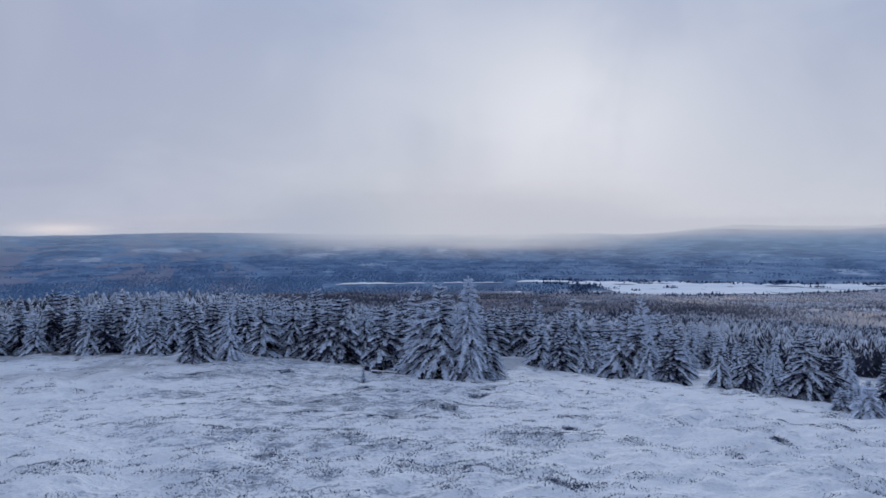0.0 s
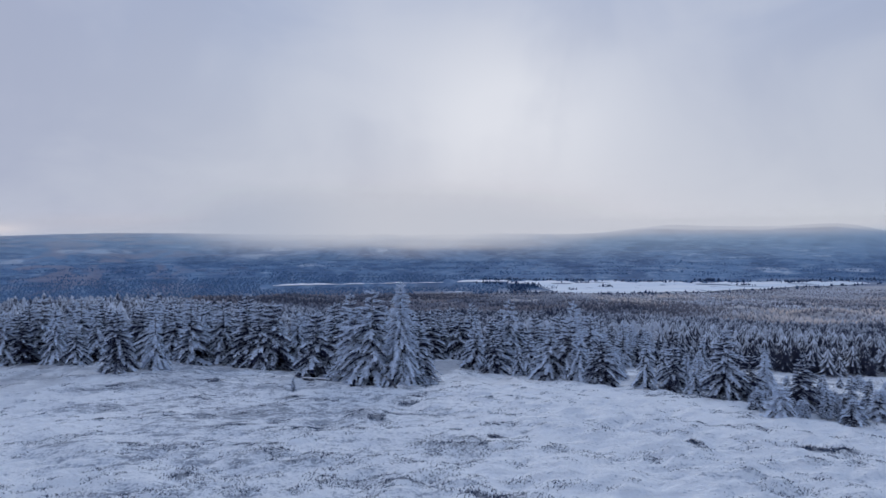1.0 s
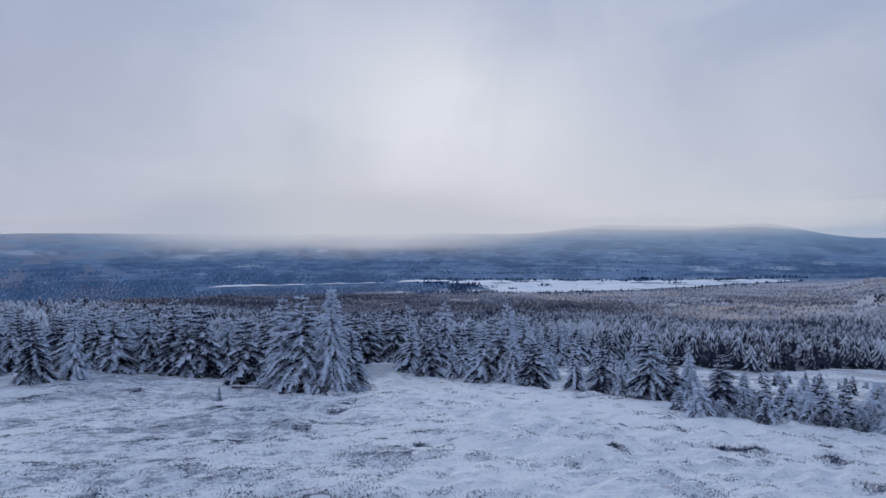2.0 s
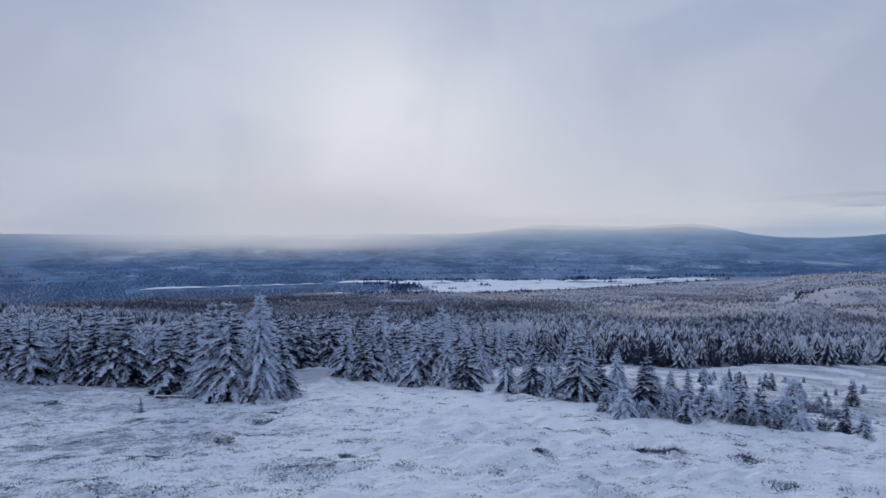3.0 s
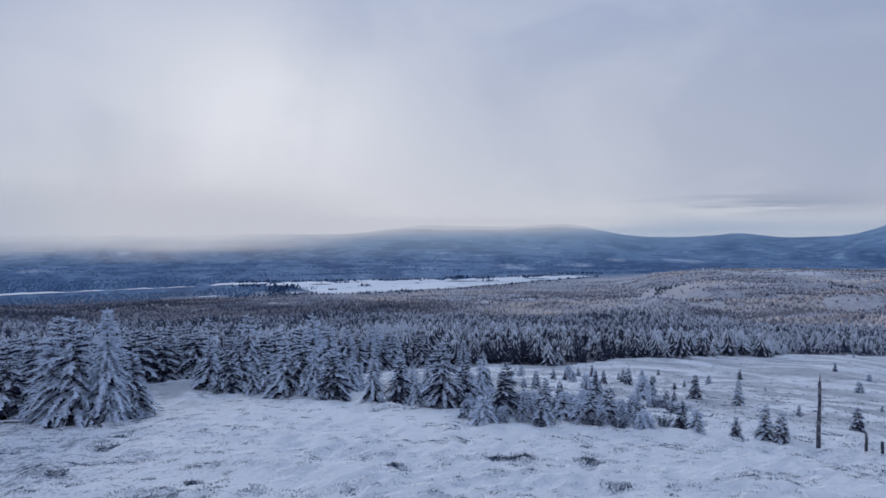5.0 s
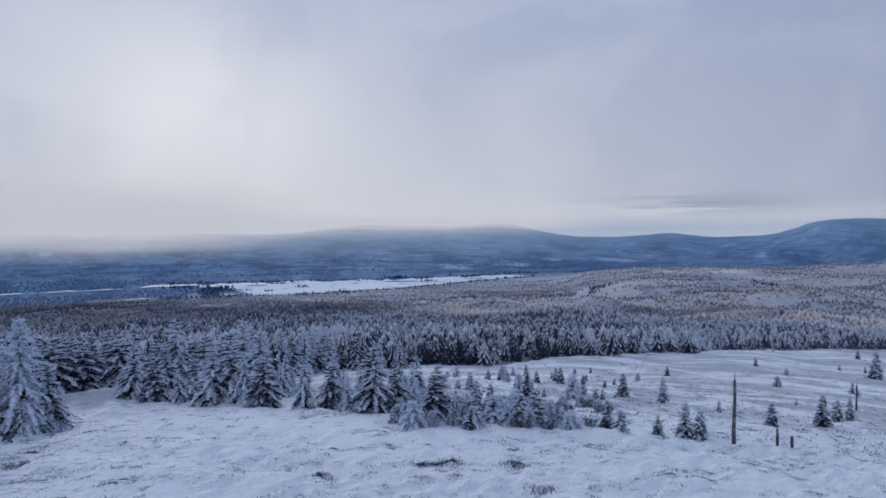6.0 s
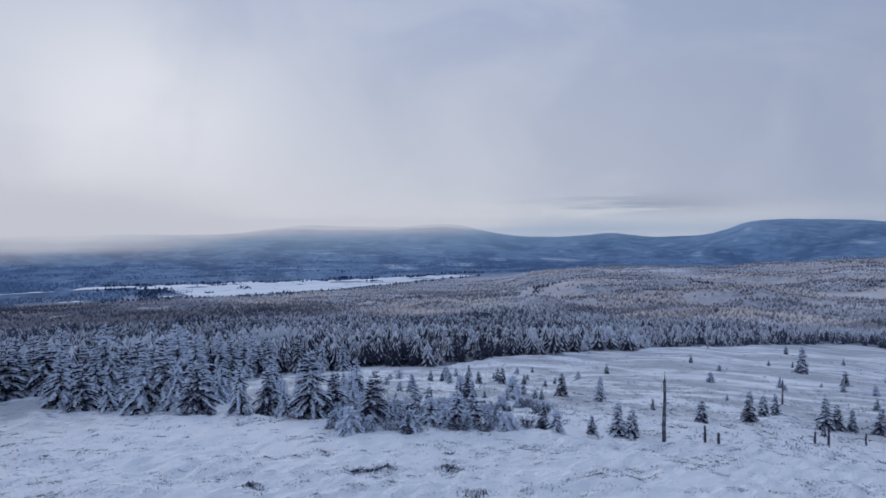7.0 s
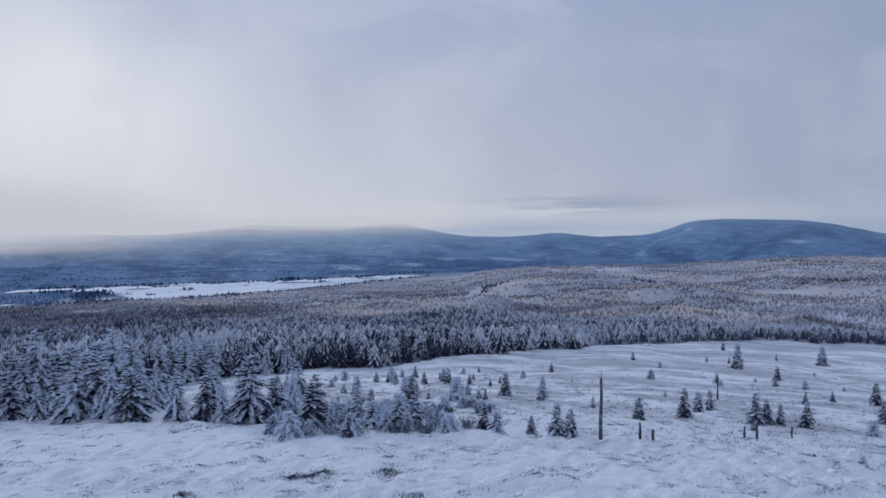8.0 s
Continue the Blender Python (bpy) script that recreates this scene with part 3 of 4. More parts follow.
def tree_model(name, label, height, spread, tiers, per, twigs, seed, **shape):
    """A spruce of its own trunk and crown, standing at the origin."""
    ob = tagged(new(name), label, "spruce tree")
    V, T = shaft([(0, 0, -0.4), (0, 0, 0.2), (0, 0, height * 0.5), (0, 0, height * 0.94)],
                 [0.028 * height, 0.02 * height, 0.010 * height, 0.001 * height], 7, seed)
    part("trunk", mesh_of("trunk", V, T, MAT_BARK), ob)
    V, T, F = spruce(height, spread, tiers, per, twigs, seed, **shape)
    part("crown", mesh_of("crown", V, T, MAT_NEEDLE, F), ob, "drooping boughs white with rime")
    return ob


def stand(x, y, turn=0.0, size=1.0, sink=0.03, tilt=(0, 0)):
    return pose(x, y, float(surface(x, y)) - sink, tilt[0], tilt[1], turn) @ Matrix.Diagonal((size, size, size, 1))


TALL = [
    ("tall rime-covered spruce with drooping boughs at the wood's edge", dict(height=6.0, spread=2.5, tiers=18, per=7, twigs=10, seed=11, rime0=0.16, shape=1.1)),
    ("broad rime-covered spruce with boughs to the snow", dict(height=5.0, spread=2.5, tiers=15, per=7, twigs=10, seed=12, droop=0.75, rime0=0.08, shape=1.05)),
    ("slim white spruce thick with hanging rime", dict(height=5.0, spread=1.75, tiers=17, per=7, twigs=8, seed=13, droop=1.0, rime0=0.32, shape=0.95)),
    ("frosted spruce with dark gaps between its boughs", dict(height=5.5, spread=2.6, tiers=13, per=7, twigs=10, seed=14, shape=1.05, rime0=-0.08)),
    ("uneven frosted spruce thicker to one side", dict(height=4.5, spread=2.1, tiers=13, per=6, twigs=10, seed=15, lop=0.35, shape=1.0, rime0=0.0)),
    ("narrow dead brown spruce with little rime", dict(height=3.2, spread=0.65, tiers=12, per=6, twigs=6, seed=16, droop=1.0, shape=0.35, rime0=-0.4)),
    ("tall slender spruce spire white with rime", dict(height=6.4, spread=1.75, tiers=30, per=9, twigs=13, seed=17, droop=0.85, shape=1.0, rime0=0.44, fray=24, leaf=0.20)),
    ("dark frosted spruce with white bough ends", dict(height=6.0, spread=2.5, tiers=22, per=8, twigs=13, seed=18, droop=0.65, shape=1.0, rime0=-0.10, fray=22, leaf=0.21)),
    ("broad frosted spruce with long sweeping white boughs", dict(height=5.2, spread=2.3, tiers=20, per=8, twigs=13, seed=19, droop=0.75, shape=1.0, rime0=0.05, fray=22, leaf=0.21)),
]
YOUNG = [
    ("young frosted spruce standing in open snow", dict(height=2.2, spread=0.84, tiers=15, per=6, twigs=5, fray=13, seed=31, rime0=-0.04, shape=1.0)),
    ("slender frosted spruce sapling in open snow", dict(height=2.0, spread=0.62, tiers=15, per=6, twigs=5, fray=13, seed=32, rime0=0.0, shape=0.95)),
    ("low bushy frosted spruce sapling in snow", dict(height=1.5, spread=0.80, tiers=12, per=6, twigs=5, fray=13, seed=33, rime0=0.30, shape=0.8)),
    ("rounded spruce bush bowed down with snow", dict(height=1.5, spread=0.95, tiers=12, per=8, twigs=6, seed=34, droop=0.8, shape=0.55, rime0=0.35)),
]


def shrub_model(height, seed):
    """A leafless shrub: thin stems that fan out of the snow, each set with fine rimed twigs."""
    rng = np.random.default_rng(seed)
    V, T, F = [], [], []
    for _ in range(46):
        a, lean, ell = rng.uniform(0, 6.283), rng.uniform(0.1, 0.85), height * rng.uniform(0.5, 1.05)
        out = np.array((math.cos(a), math.sin(a), 0.0))
        foot = out * rng.uniform(0, 0.22) * height
        rime = rng.uniform(-0.1, 0.25)

        def at(s):
            return foot + out * ell * lean * s ** 1.2 + np.array((0, 0, ell * (s * (1.1 - 0.35 * lean) - 0.30 * lean * s * s) - 0.05))

        runs = [(at(0), at(0.55), 0.02), (at(0.5), at(1.0), 0.018)]
        for s in rng.uniform(0.25, 1.0, 14):
            d = rng.normal(0, 1, 3) * (1, 1, 0.6) + out * 0.5 + np.array((0, 0, 0.15))
            runs.append((at(s), at(s) + d * 0.11 * height, 0.016))
        for p, q, w in runs:
            k = len(V)
            vs, ts = kite(p, q, w * height, 0.006, rng)
            V.extend(vs), T.extend([tuple(k + i for i in t) for t in ts])
            F.extend([rime, 0.78 + rime, 0.36 + rime, 0.36 + rime])
    ob = tagged(new("shrub"), "leafless shrub grey with rime among young spruces", "shrub")
    part("crown", mesh_of("crown", V, T, MAT_NEEDLE, F), ob)
    V, T = shaft([(0, 0, -0.2), (0, 0, 0.1 * height), (0.02, 0, 0.4 * height)], [0.05 * height, 0.04 * height, 0.02 * height], 6, seed)
    part("stem", mesh_of("stem", V, T, MAT_BARK), ob)
    return ob


models = {}


def plant(kind, which, x, y, height, turn, group, tilt=(0, 0)):
    """Plant one tree of a model at a given height; the first of a model is the model itself."""
    label, shape = kind[which]
    key = (label, which)
    m = stand(x, y, turn, height / shape["height"], 0.04, tilt)
    if key not in models:
        models[key] = tree_model("spruce_tree" if kind is TALL else "spruce_sapling", label, **shape)
        models[key].matrix_basis = m
        ob = models[key]
    else:
        ob = copy_thing(models[key], m)
        ob.scale = m.to_scale()
    return tagged(ob, group=group)


# x, y, height and model of the trees along the front of the wood
WEST = [(-47.6, 77.0, 4.3, 1), (-42.0, 72.9, 3.0, 4), (-37.8, 69.6, 3.6, 3), (-31.6, 65.2, 5.3, 0), (-25.5, 60.4, 3.4, 1), (-19.7, 54.0, 4.8, 8),
        (-17.3, 55.3, 4.5, 2), (-16.1, 60.9, 5.8, 0), (-13.7, 62.3, 5.8, 3), (-11.3, 60.5, 6.6, 0), (-9.4, 62.7, 5.1, 4), (-7.2, 64.4, 5.0, 3)]
CLUMP = [(-1.7, 48.2, 5.2, 7), (-0.3, 49.5, 5.6, 4), (1.6, 43.5, 6.6, 6), (-0.2, 44.6, 6.3, 7), (2.9, 45.0, 4.2, 8), (2.4, 78.0, 6.6, 3), (6.9, 80.0, 6.6, 0), (1.7, 42.5, 1.9, 2), (4.6, 79.0, 6.0, 4), (-1.3, 45.4, 5.2, 8),
         (-4.6, 52.5, 5.2, 4), (1.9, 47.0, 5.6, 1), (-3.2, 53.0, 5.8, 0), (9.4, 79.0, 6.0, 1)]
BELT = [(18.9, 42.0, 3.2, 5), (9.5, 66.3, 5.2, 0), (10.8, 62.7, 4.0, 3), (11.9, 57.2, 2.8, 2), (14.0, 54.3, 4.5, 1), (13.8, 62.0, 3.8, 4), (16.9, 58.7, 4.0, 3), (16.0, 47.8, 3.9, 8),
        (17.5, 43.0, 3.4, 2), (19.6, 43.6, 3.0, 4), (19.1, 39.4, 2.3, 2), (20.1, 37.7, 4.2, 7), (21.9, 38.3, 2.8, 4), (22.0, 33.2, 3.0, 7), (21.2, 32.4, 2.5, 4)]
spin = random.Random(5)
EDGE = "trees along the wood's edge"
for x, y, h, k in WEST + CLUMP + BELT:
    plant(TALL, k, x, y, h, spin.uniform(0, 360), EDGE)
# a second, looser row fills the belt between the open hill top and the clearing
for _ in range(22):
    az, r = radians(spin.uniform(9, 32)), spin.uniform(46, 74)
    if az < 0.235 and r < 65:
        continue
    plant(TALL, spin.choice((0, 1, 2, 3, 4)), r * math.sin(az), r * math.cos(az), spin.uniform(2.6, 4.4) * (1.15 if az < 0.3 else 0.85), spin.uniform(0, 360), EDGE)

# young trees in the clearing: x, y, height, model
NURSERY = [(47.8, 44.8, 2.3, 0), (47.2, 39.6, 2.4, 1), (28.6, 26.6, 1.7, 1), (28.4, 25.4, 1.2, 2), (29.8, 24.2, 1.1, 0), (31.0, 23.5, 1.9, 1), (31.4, 22.9, 1.6, 0),
           (42.6, 26.6, 1.8, 0), (47.9, 26.5, 2.2, 1), (53.3, 28.6, 1.9, 0), (56.9, 29.7, 1.8, 1), (50.7, 22.7, 2.5, 1), (52.9, 23.0, 1.9, 0), (53.8, 22.4, 1.7, 1),
           (54.9, 21.0, 2.1, 0), (100.0, 31.9, 3.2, 0), (70.3, 21.2, 2.3, 0), (136.1, 69.2, 5.6, 1)]
NURSERY_FAR = [(179.0, 70.5, 5.1, 0), (122.5, 54.8, 2.7, 0), (113.4, 46.3, 1.8, 2), (46.4, 33.5, 1.1, 1), (59.5, 68.5, 2.0, 1), (55.4, 16.9, 1.3, 2),
               (19.1, 30.6, 1.5, 3), (22.2, 29.7, 1.2, 3), (23.5, 29.8, 1.6, 2), (-4.8, 40.8, 0.9, 1), (24.4, 28.7, 2.1, 0), (25.3, 28.4, 2.2, 0), (21.9, 29.5, 1.3, 1)]
for x, y, h, k in NURSERY + NURSERY_FAR:
    plant(YOUNG, k, x, y, h, spin.uniform(0, 360), "young trees in the clearing")


THICKET = "low spruces beside the clearing"
first_shrub = None
for k in range(84):
    az, r = radians(spin.uniform(31, 47)), 36.5 + 18 * spin.random()
    m = stand(r * math.sin(az), r * math.cos(az), spin.uniform(0, 360), spin.uniform(0.5, 1.25), 0.04)
    if first_shrub is None:
        first_shrub = shrub_model(1.0, 131)
        first_shrub.matrix_basis = m
        ob = first_shrub
    else:
        ob = copy_thing(first_shrub, m)
    tagged(ob, group="rimed shrubs beside the clearing")
for _ in range(40):
    az, r = radians(spin.uniform(30, 46)), 37 + 15 * spin.random() ** 1.4
    k = spin.choice((1, 2, 2, 2, 3, 3, 3))
    plant(YOUNG, k, r * math.sin(az), r * math.cos(az), spin.uniform(0.6, 1.2) if k > 1 else spin.uniform(0.8, 2.1), spin.uniform(0, 360), THICKET)
for _ in range(34):
    az, r = radians(spin.uniform(27, 44)), spin.uniform(52, 105)
    plant(YOUNG, spin.choice((0, 1, 2)), r * math.sin(az), r * math.cos(az), spin.uniform(0.9, 2.4), spin.uniform(0, 360), THICKET)
for _ in range(34):
    az, r = radians(spin.uniform(42, 76)), 50 * math.exp(spin.uniform(0.0, 1.5))
    plant(YOUNG, spin.choice((0, 1, 2)), r * math.sin(az), r * math.cos(az), spin.uniform(0.35, 0.9) * (1 + r / 110), spin.uniform(0, 360), "young trees in the clearing")


# ---- the woods behind ----
def scatter(r0, r1, spacing, seed, grow=0.0):
    """Uneven planting between two distances, in the arc that the hill top looks over."""
    rng = np.random.default_rng(seed)
    pts, r = [], r0
    while r < r1:
        gap = spacing * (1 + grow * (r - r0) / r0)
        n = int(radians(116) * r / gap)
        az = np.radians(np.linspace(-38, 78, n) + rng.uniform(-0.5, 0.5, n) * 116 / n)
        rr = r + rng.uniform(-0.5, 0.5, n) * gap
        pts.append(np.stack([rr * np.sin(az), rr * np.cos(az)], -1))
        r += gap
    return np.concatenate(pts)


def grove(name, label, pts, models_, mat, low, high, seed, vary=0.22, tall=0.0, lean=0.0):
    """Many trees joined into one mesh."""
    rng = np.random.default_rng(seed)
    z = surface(pts[:, 0], pts[:, 1])
    pick = rng.integers(0, len(models_), len(pts))
    size = rng.uniform(low, high, len(pts)) * (0.85 + 0.15 * waves(pts[:, 0], pts[:, 1], 40, seed, 2))
    size = size * (1 + tall * smooth_step(-9, 1, np.degrees(np.arctan2(pts[:, 0], pts[:, 1]))))
    turn = rng.uniform(0, 6.283, len(pts))
    tone = rng.uniform(-vary, vary, len(pts))
    # whiter towards the east where lean is positive
    tone = tone + lean * (smooth_step(36, 50, np.degrees(np.arctan2(pts[:, 0], pts[:, 1]))) - 0.5)
    tone = tone + 0.22 * waves(pts[:, 0] * 0.45, pts[:, 1], 130, seed + 3, 4)
    along, out = 600 * np.arctan2(pts[:, 0], pts[:, 1]), np.hypot(pts[:, 0], pts[:, 1])
    tone = tone + 0.30 * waves(along * 0.22, out, 70, seed + 5, 3) * smooth_step(300, 450, out)
    VV, TT, FF, base = [], [], [], 0
    for k, (V, T, F) in enumerate(models_):
        ix = np.nonzero(pick == k)[0]
        if not len(ix):
            continue
        c, s = np.cos(turn[ix])[:, None], np.sin(turn[ix])[:, None]
        X = (V[None, :, 0] * c - V[None, :, 1] * s) * size[ix, None] + pts[ix, 0, None]
        Y = (V[None, :, 0] * s + V[None, :, 1] * c) * size[ix, None] + pts[ix, 1, None]
        Z = V[None, :, 2] * size[ix, None] + z[ix, None] - 0.1
        VV.append(np.stack([X, Y, Z], -1).reshape(-1, 3))
        TT.append((T[None] + base + np.arange(len(ix))[:, None, None] * len(V)).reshape(-1, 3))
        FF.append((F[None] + tone[ix, None]).ravel())
        base += len(ix) * len(V)
    ob = new(name, mesh_of(name, np.concatenate(VV), np.concatenate(TT), mat, np.concatenate(FF)))
    return tagged(ob, label, "woods", kind="stuff")


near_pts = scatter(52, 210, 2.8, 51, grow=0.06)
near_pts = near_pts[wooded(near_pts[:, 0], near_pts[:, 1])]
rr = np.hypot(near_pts[:, 0], near_pts[:, 1])
rng = np.random.default_rng(61)
# the nearest rows stand as single trees
order = np.argsort(rr - np.where(np.degrees(np.arctan2(near_pts[:, 0], near_pts[:, 1])) < 18, 0, 40))
single, joined = near_pts[order[:150]], near_pts[order[150:]]
for x, y in single:
    plant(TALL, spin.randrange(5), x, y, spin.uniform(3.8, 6.3) * (1.2 if x > -0.06 * y else 1.0), spin.uniform(0, 360), "trees of the spruce wood")
MID = [ragged_spruce(70 + k, 6, 6) for k in range(6)]
r_j = np.hypot(joined[:, 0], joined[:, 1])
grove("spruce_wood", "dense wood of rime-covered spruces on the slope", joined[r_j < 210], MID, MAT_WOODS, 2.9, 5.6, 81, 0.30, tall=0.32, lean=0.22)
THIN = [ragged_spruce(76 + k, 4, 5) for k in range(5)]
hill_pts = scatter(210, 405, 3.3, 52, grow=0.25)
hill_pts = hill_pts[wooded(hill_pts[:, 0], hill_pts[:, 1])]
grove("hillside_wood", "close-set frosted spruces on the falling hillside", hill_pts, THIN, MAT_HILLSIDE, 3.2, 6.0, 85, 0.30, lean=0.22)
FAR = [far_spruce(90 + k, 4) for k in range(5)]
far_pts = scatter(400, 1400, 3.6, 53, grow=0.40)
f_az, f_r = np.degrees(np.arctan2(far_pts[:, 0], far_pts[:, 1])), np.hypot(far_pts[:, 0], far_pts[:, 1])
far_pts = far_pts[f_r < np.where(f_az < 10.8, 1110, np.where(f_az < 37, main_shore(np.clip((f_az - 10.3) / 26.7, 0.14, 1)) - 25, 1400))]
far_pts = far_pts[wooded(far_pts[:, 0], far_pts[:, 1]) & (in_glade(far_pts[:, 0], far_pts[:, 1]) < np.random.default_rng(57).uniform(0.1, 1.0, len(far_pts)))]
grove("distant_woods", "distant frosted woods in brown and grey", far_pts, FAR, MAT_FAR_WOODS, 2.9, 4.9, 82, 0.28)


# ---- dead wood ----
def dead_trunk(name, label, x, y, height, radius, seed, stubs=5):
    ob = tagged(new(name), label, "dead tree")
    rng = np.random.default_rng(seed)
    pts = [(rng.uniform(-0.005, 0.005) * i, rng.uniform(-0.005, 0.005) * i, -0.3 + (height + 0.3) * i / 5) for i in range(6)]
    V, T = shaft(pts, [radius * (1.15 - 0.35 * i / 5) for i in range(6)], 10, seed, jag=radius * 2.5)
    part("trunk", mesh_of("trunk", V, T, MAT_BARK), ob)
    for k in range(stubs):
        z, a, L = height * rng.uniform(0.35, 0.95), rng.uniform(0, 6.28), rng.uniform(0.08, 0.34)
        p = np.array((math.cos(a) * radius * 0.7, math.sin(a) * radius * 0.7, z))
        q = p + np.array((math.cos(a) * L, math.sin(a) * L, rng.uniform(-0.1, 0.15)))
        V, T = shaft([p, (p + q) / 2, q], [0.03, 0.024, 0.01], 5, seed + k)
        part("branch_stub", mesh_of("branch_stub", V, T, MAT_BARK), ob)
    if height > 2:
        V, T = shaft([(0, 0, height - 0.1), (0.02, 0, height + 0.25), (0.03, 0.01, height + 0.6)], [0.035, 0.022, 0.006], 5, seed + 50)
        part("splinter", mesh_of("splinter", V, T, MAT_BARK), ob)
    ob.matrix_basis = stand(x, y)


dead_trunk("dead_trunk", "tall broken dead trunk standing in snow", 31.6, 21.1, 3.0, 0.085, 101, 14)
dead_trunk("dead_trunk", "broken dead trunk beside young spruces", 74.2, 38.7, 2.4, 0.09, 102, 6)
dead_trunk("tree_stump", "short broken stump in snow", 33.5, 20.1, 0.7, 0.075, 103, 1)
dead_trunk("tree_stump", "short broken stump in snow", 33.9, 19.6, 0.4, 0.08, 104, 1)
dead_trunk("tree_stump", "short broken stump in snow", 41.9, 18.2, 0.9, 0.07, 105, 1)
dead_trunk("tree_stump", "short broken stump in snow", 42.2, 19.1, 0.6, 0.065, 106, 0)
dead_trunk("tree_stump", "thin broken stump in snow", 45.8, 18.0, 0.6, 0.06, 107, 1)
dead_trunk("tree_stump", "thin broken stump in snow", 58.3, 18.1, 0.9, 0.07, 108, 1)
dead_trunk("tree_stump", "short broken stump in snow", 24.0, 33.0, 0.9, 0.06, 109, 2)


def fallen_log():
    """A log half sunk in the snow, with snow along its top."""
    ob = tagged(new("fallen_log"), "dark fallen log with snow on its top", "log")
    x, y = -3.3, 47.4
    z = float(surface(x, y))
    west, east = float(surface(x - 1.7, y)) - z, float(surface(x + 1.5, y)) - z
    part("trunk", log_mesh((-1.7, 0, west + 0.02), (1.5, 0.05, east + 0.02), 0.16, 111), ob)
    part("snow_cap", log_mesh((-1.75, 0.16, west + 0.10), (0.9, 0.20, east + 0.14), 0.13, 112, MAT_SNOW), ob, "ridge of lying snow")
    ob.matrix_basis = stand(x, y, 0)


def log_mesh(p, q, radius, seed, mat=None):
    """A rough round bar from p to q, closed at both ends."""
    rng = np.random.default_rng(seed)
    p, q = np.array(p), np.array(q)
    d = (q - p) / np.linalg.norm(q - p)
    e = np.cross(d, (0, 0, 1.0))
    e /= np.linalg.norm(e)
    f = np.cross(e, d)
    V, T, sides, rings = [], [], 9, 8
    for i in range(rings):
        rad = radius * (0.8 + 0.3 * i / rings) * rng.uniform(0.85, 1.15)
        for k in range(sides):
            a = 6.283 * k / sides
            V.append(p + (q - p) * i / (rings - 1) + (e * math.cos(a) + f * math.sin(a)) * rad * rng.uniform(0.9, 1.1))
    for i in range(rings - 1):
        for k in range(sides):
            a, b = i * sides + k, i * sides + (k + 1) % sides
            T += [(a, b, b + sides), (a, b + sides, a + sides)]
    V += [p, q]
    n = len(V)
    for k in range(sides):
        T += [((k + 1) % sides, k, n - 2), ((rings - 1) * sides + k, (rings - 1) * sides + (k + 1) % sides, n - 1)]
    return mesh_of("bar", V, T, mat or MAT_BARK)


fallen_log()


def forked_stub():
    """A broken, leaning, forked branch end that sticks out of the snow."""
    ob = tagged(new("broken_branch"), "dark broken branch leaning out of the snow", "dead wood")
    part("limb", log_mesh((0.3, 0, -0.1), (-0.35, 0.0, 0.62), 0.08, 121), ob)
    part("limb", log_mesh((0.1, 0, -0.05), (0.5, 0.1, 0.35), 0.05, 122), ob)
    ob.matrix_basis = stand(1.0, 40.9, 0, 1.0, -0.08)


forked_stub()


# ---- low cloud and distance haze over the far hills, as glowing sheets ----
def mist_material(seed, floor, veil, bank):
    """Thin blue haze everywhere and a thick grey bank in the west, both self-lit; both thin out towards the ground,
    which lies at floor.
    """
    m = bpy.data.materials.new("glowing_haze_cloud")
    n = Net(node_tree(m))
    p = n.node("ShaderNodeTexCoord").outputs["Object"]
    x, y, z = n.split(p)
    shifted = n.vec("ADD", p, (seed * 913.0, seed * 377.0, 0.0))
    body = n.noise(n.stretch(shifted, (1, 1, 3.0)), 0.0016, 5, 0.55, 0.6)
    az = n.math("ARCTAN2", x, y)
    cover = n.math("MULTIPLY", n.step(az, radians(-19), radians(-5)), n.step(az, radians(24), radians(3)))
    lift = n.math("ADD", n.math("SUBTRACT", z, floor), n.math("MULTIPLY", n.math("SUBTRACT", body, 0.5), 240.0))
    clearing = n.step(z, floor + 4, floor + 40)
    thick = n.math("MULTIPLY", n.step(lift, -25, 75), n.math("MULTIPLY", cover, clearing))
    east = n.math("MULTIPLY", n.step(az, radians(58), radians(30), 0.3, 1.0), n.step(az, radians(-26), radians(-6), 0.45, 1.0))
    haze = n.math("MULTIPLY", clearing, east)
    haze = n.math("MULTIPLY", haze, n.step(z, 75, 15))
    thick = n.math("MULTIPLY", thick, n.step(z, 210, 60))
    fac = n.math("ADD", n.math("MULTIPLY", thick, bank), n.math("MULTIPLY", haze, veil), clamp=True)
    # the sheet itself emits the brightness of haze and cloud
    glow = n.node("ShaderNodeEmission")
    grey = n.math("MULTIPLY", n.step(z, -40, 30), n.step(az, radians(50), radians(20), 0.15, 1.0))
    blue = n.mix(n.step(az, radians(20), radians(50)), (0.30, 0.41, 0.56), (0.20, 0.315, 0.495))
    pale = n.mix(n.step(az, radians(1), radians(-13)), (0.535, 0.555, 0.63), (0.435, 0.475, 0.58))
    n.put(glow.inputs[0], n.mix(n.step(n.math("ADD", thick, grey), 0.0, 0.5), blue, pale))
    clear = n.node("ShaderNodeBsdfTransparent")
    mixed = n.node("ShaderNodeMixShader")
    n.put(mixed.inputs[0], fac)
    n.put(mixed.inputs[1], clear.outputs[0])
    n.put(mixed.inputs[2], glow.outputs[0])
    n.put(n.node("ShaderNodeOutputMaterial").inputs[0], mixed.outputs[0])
    return m


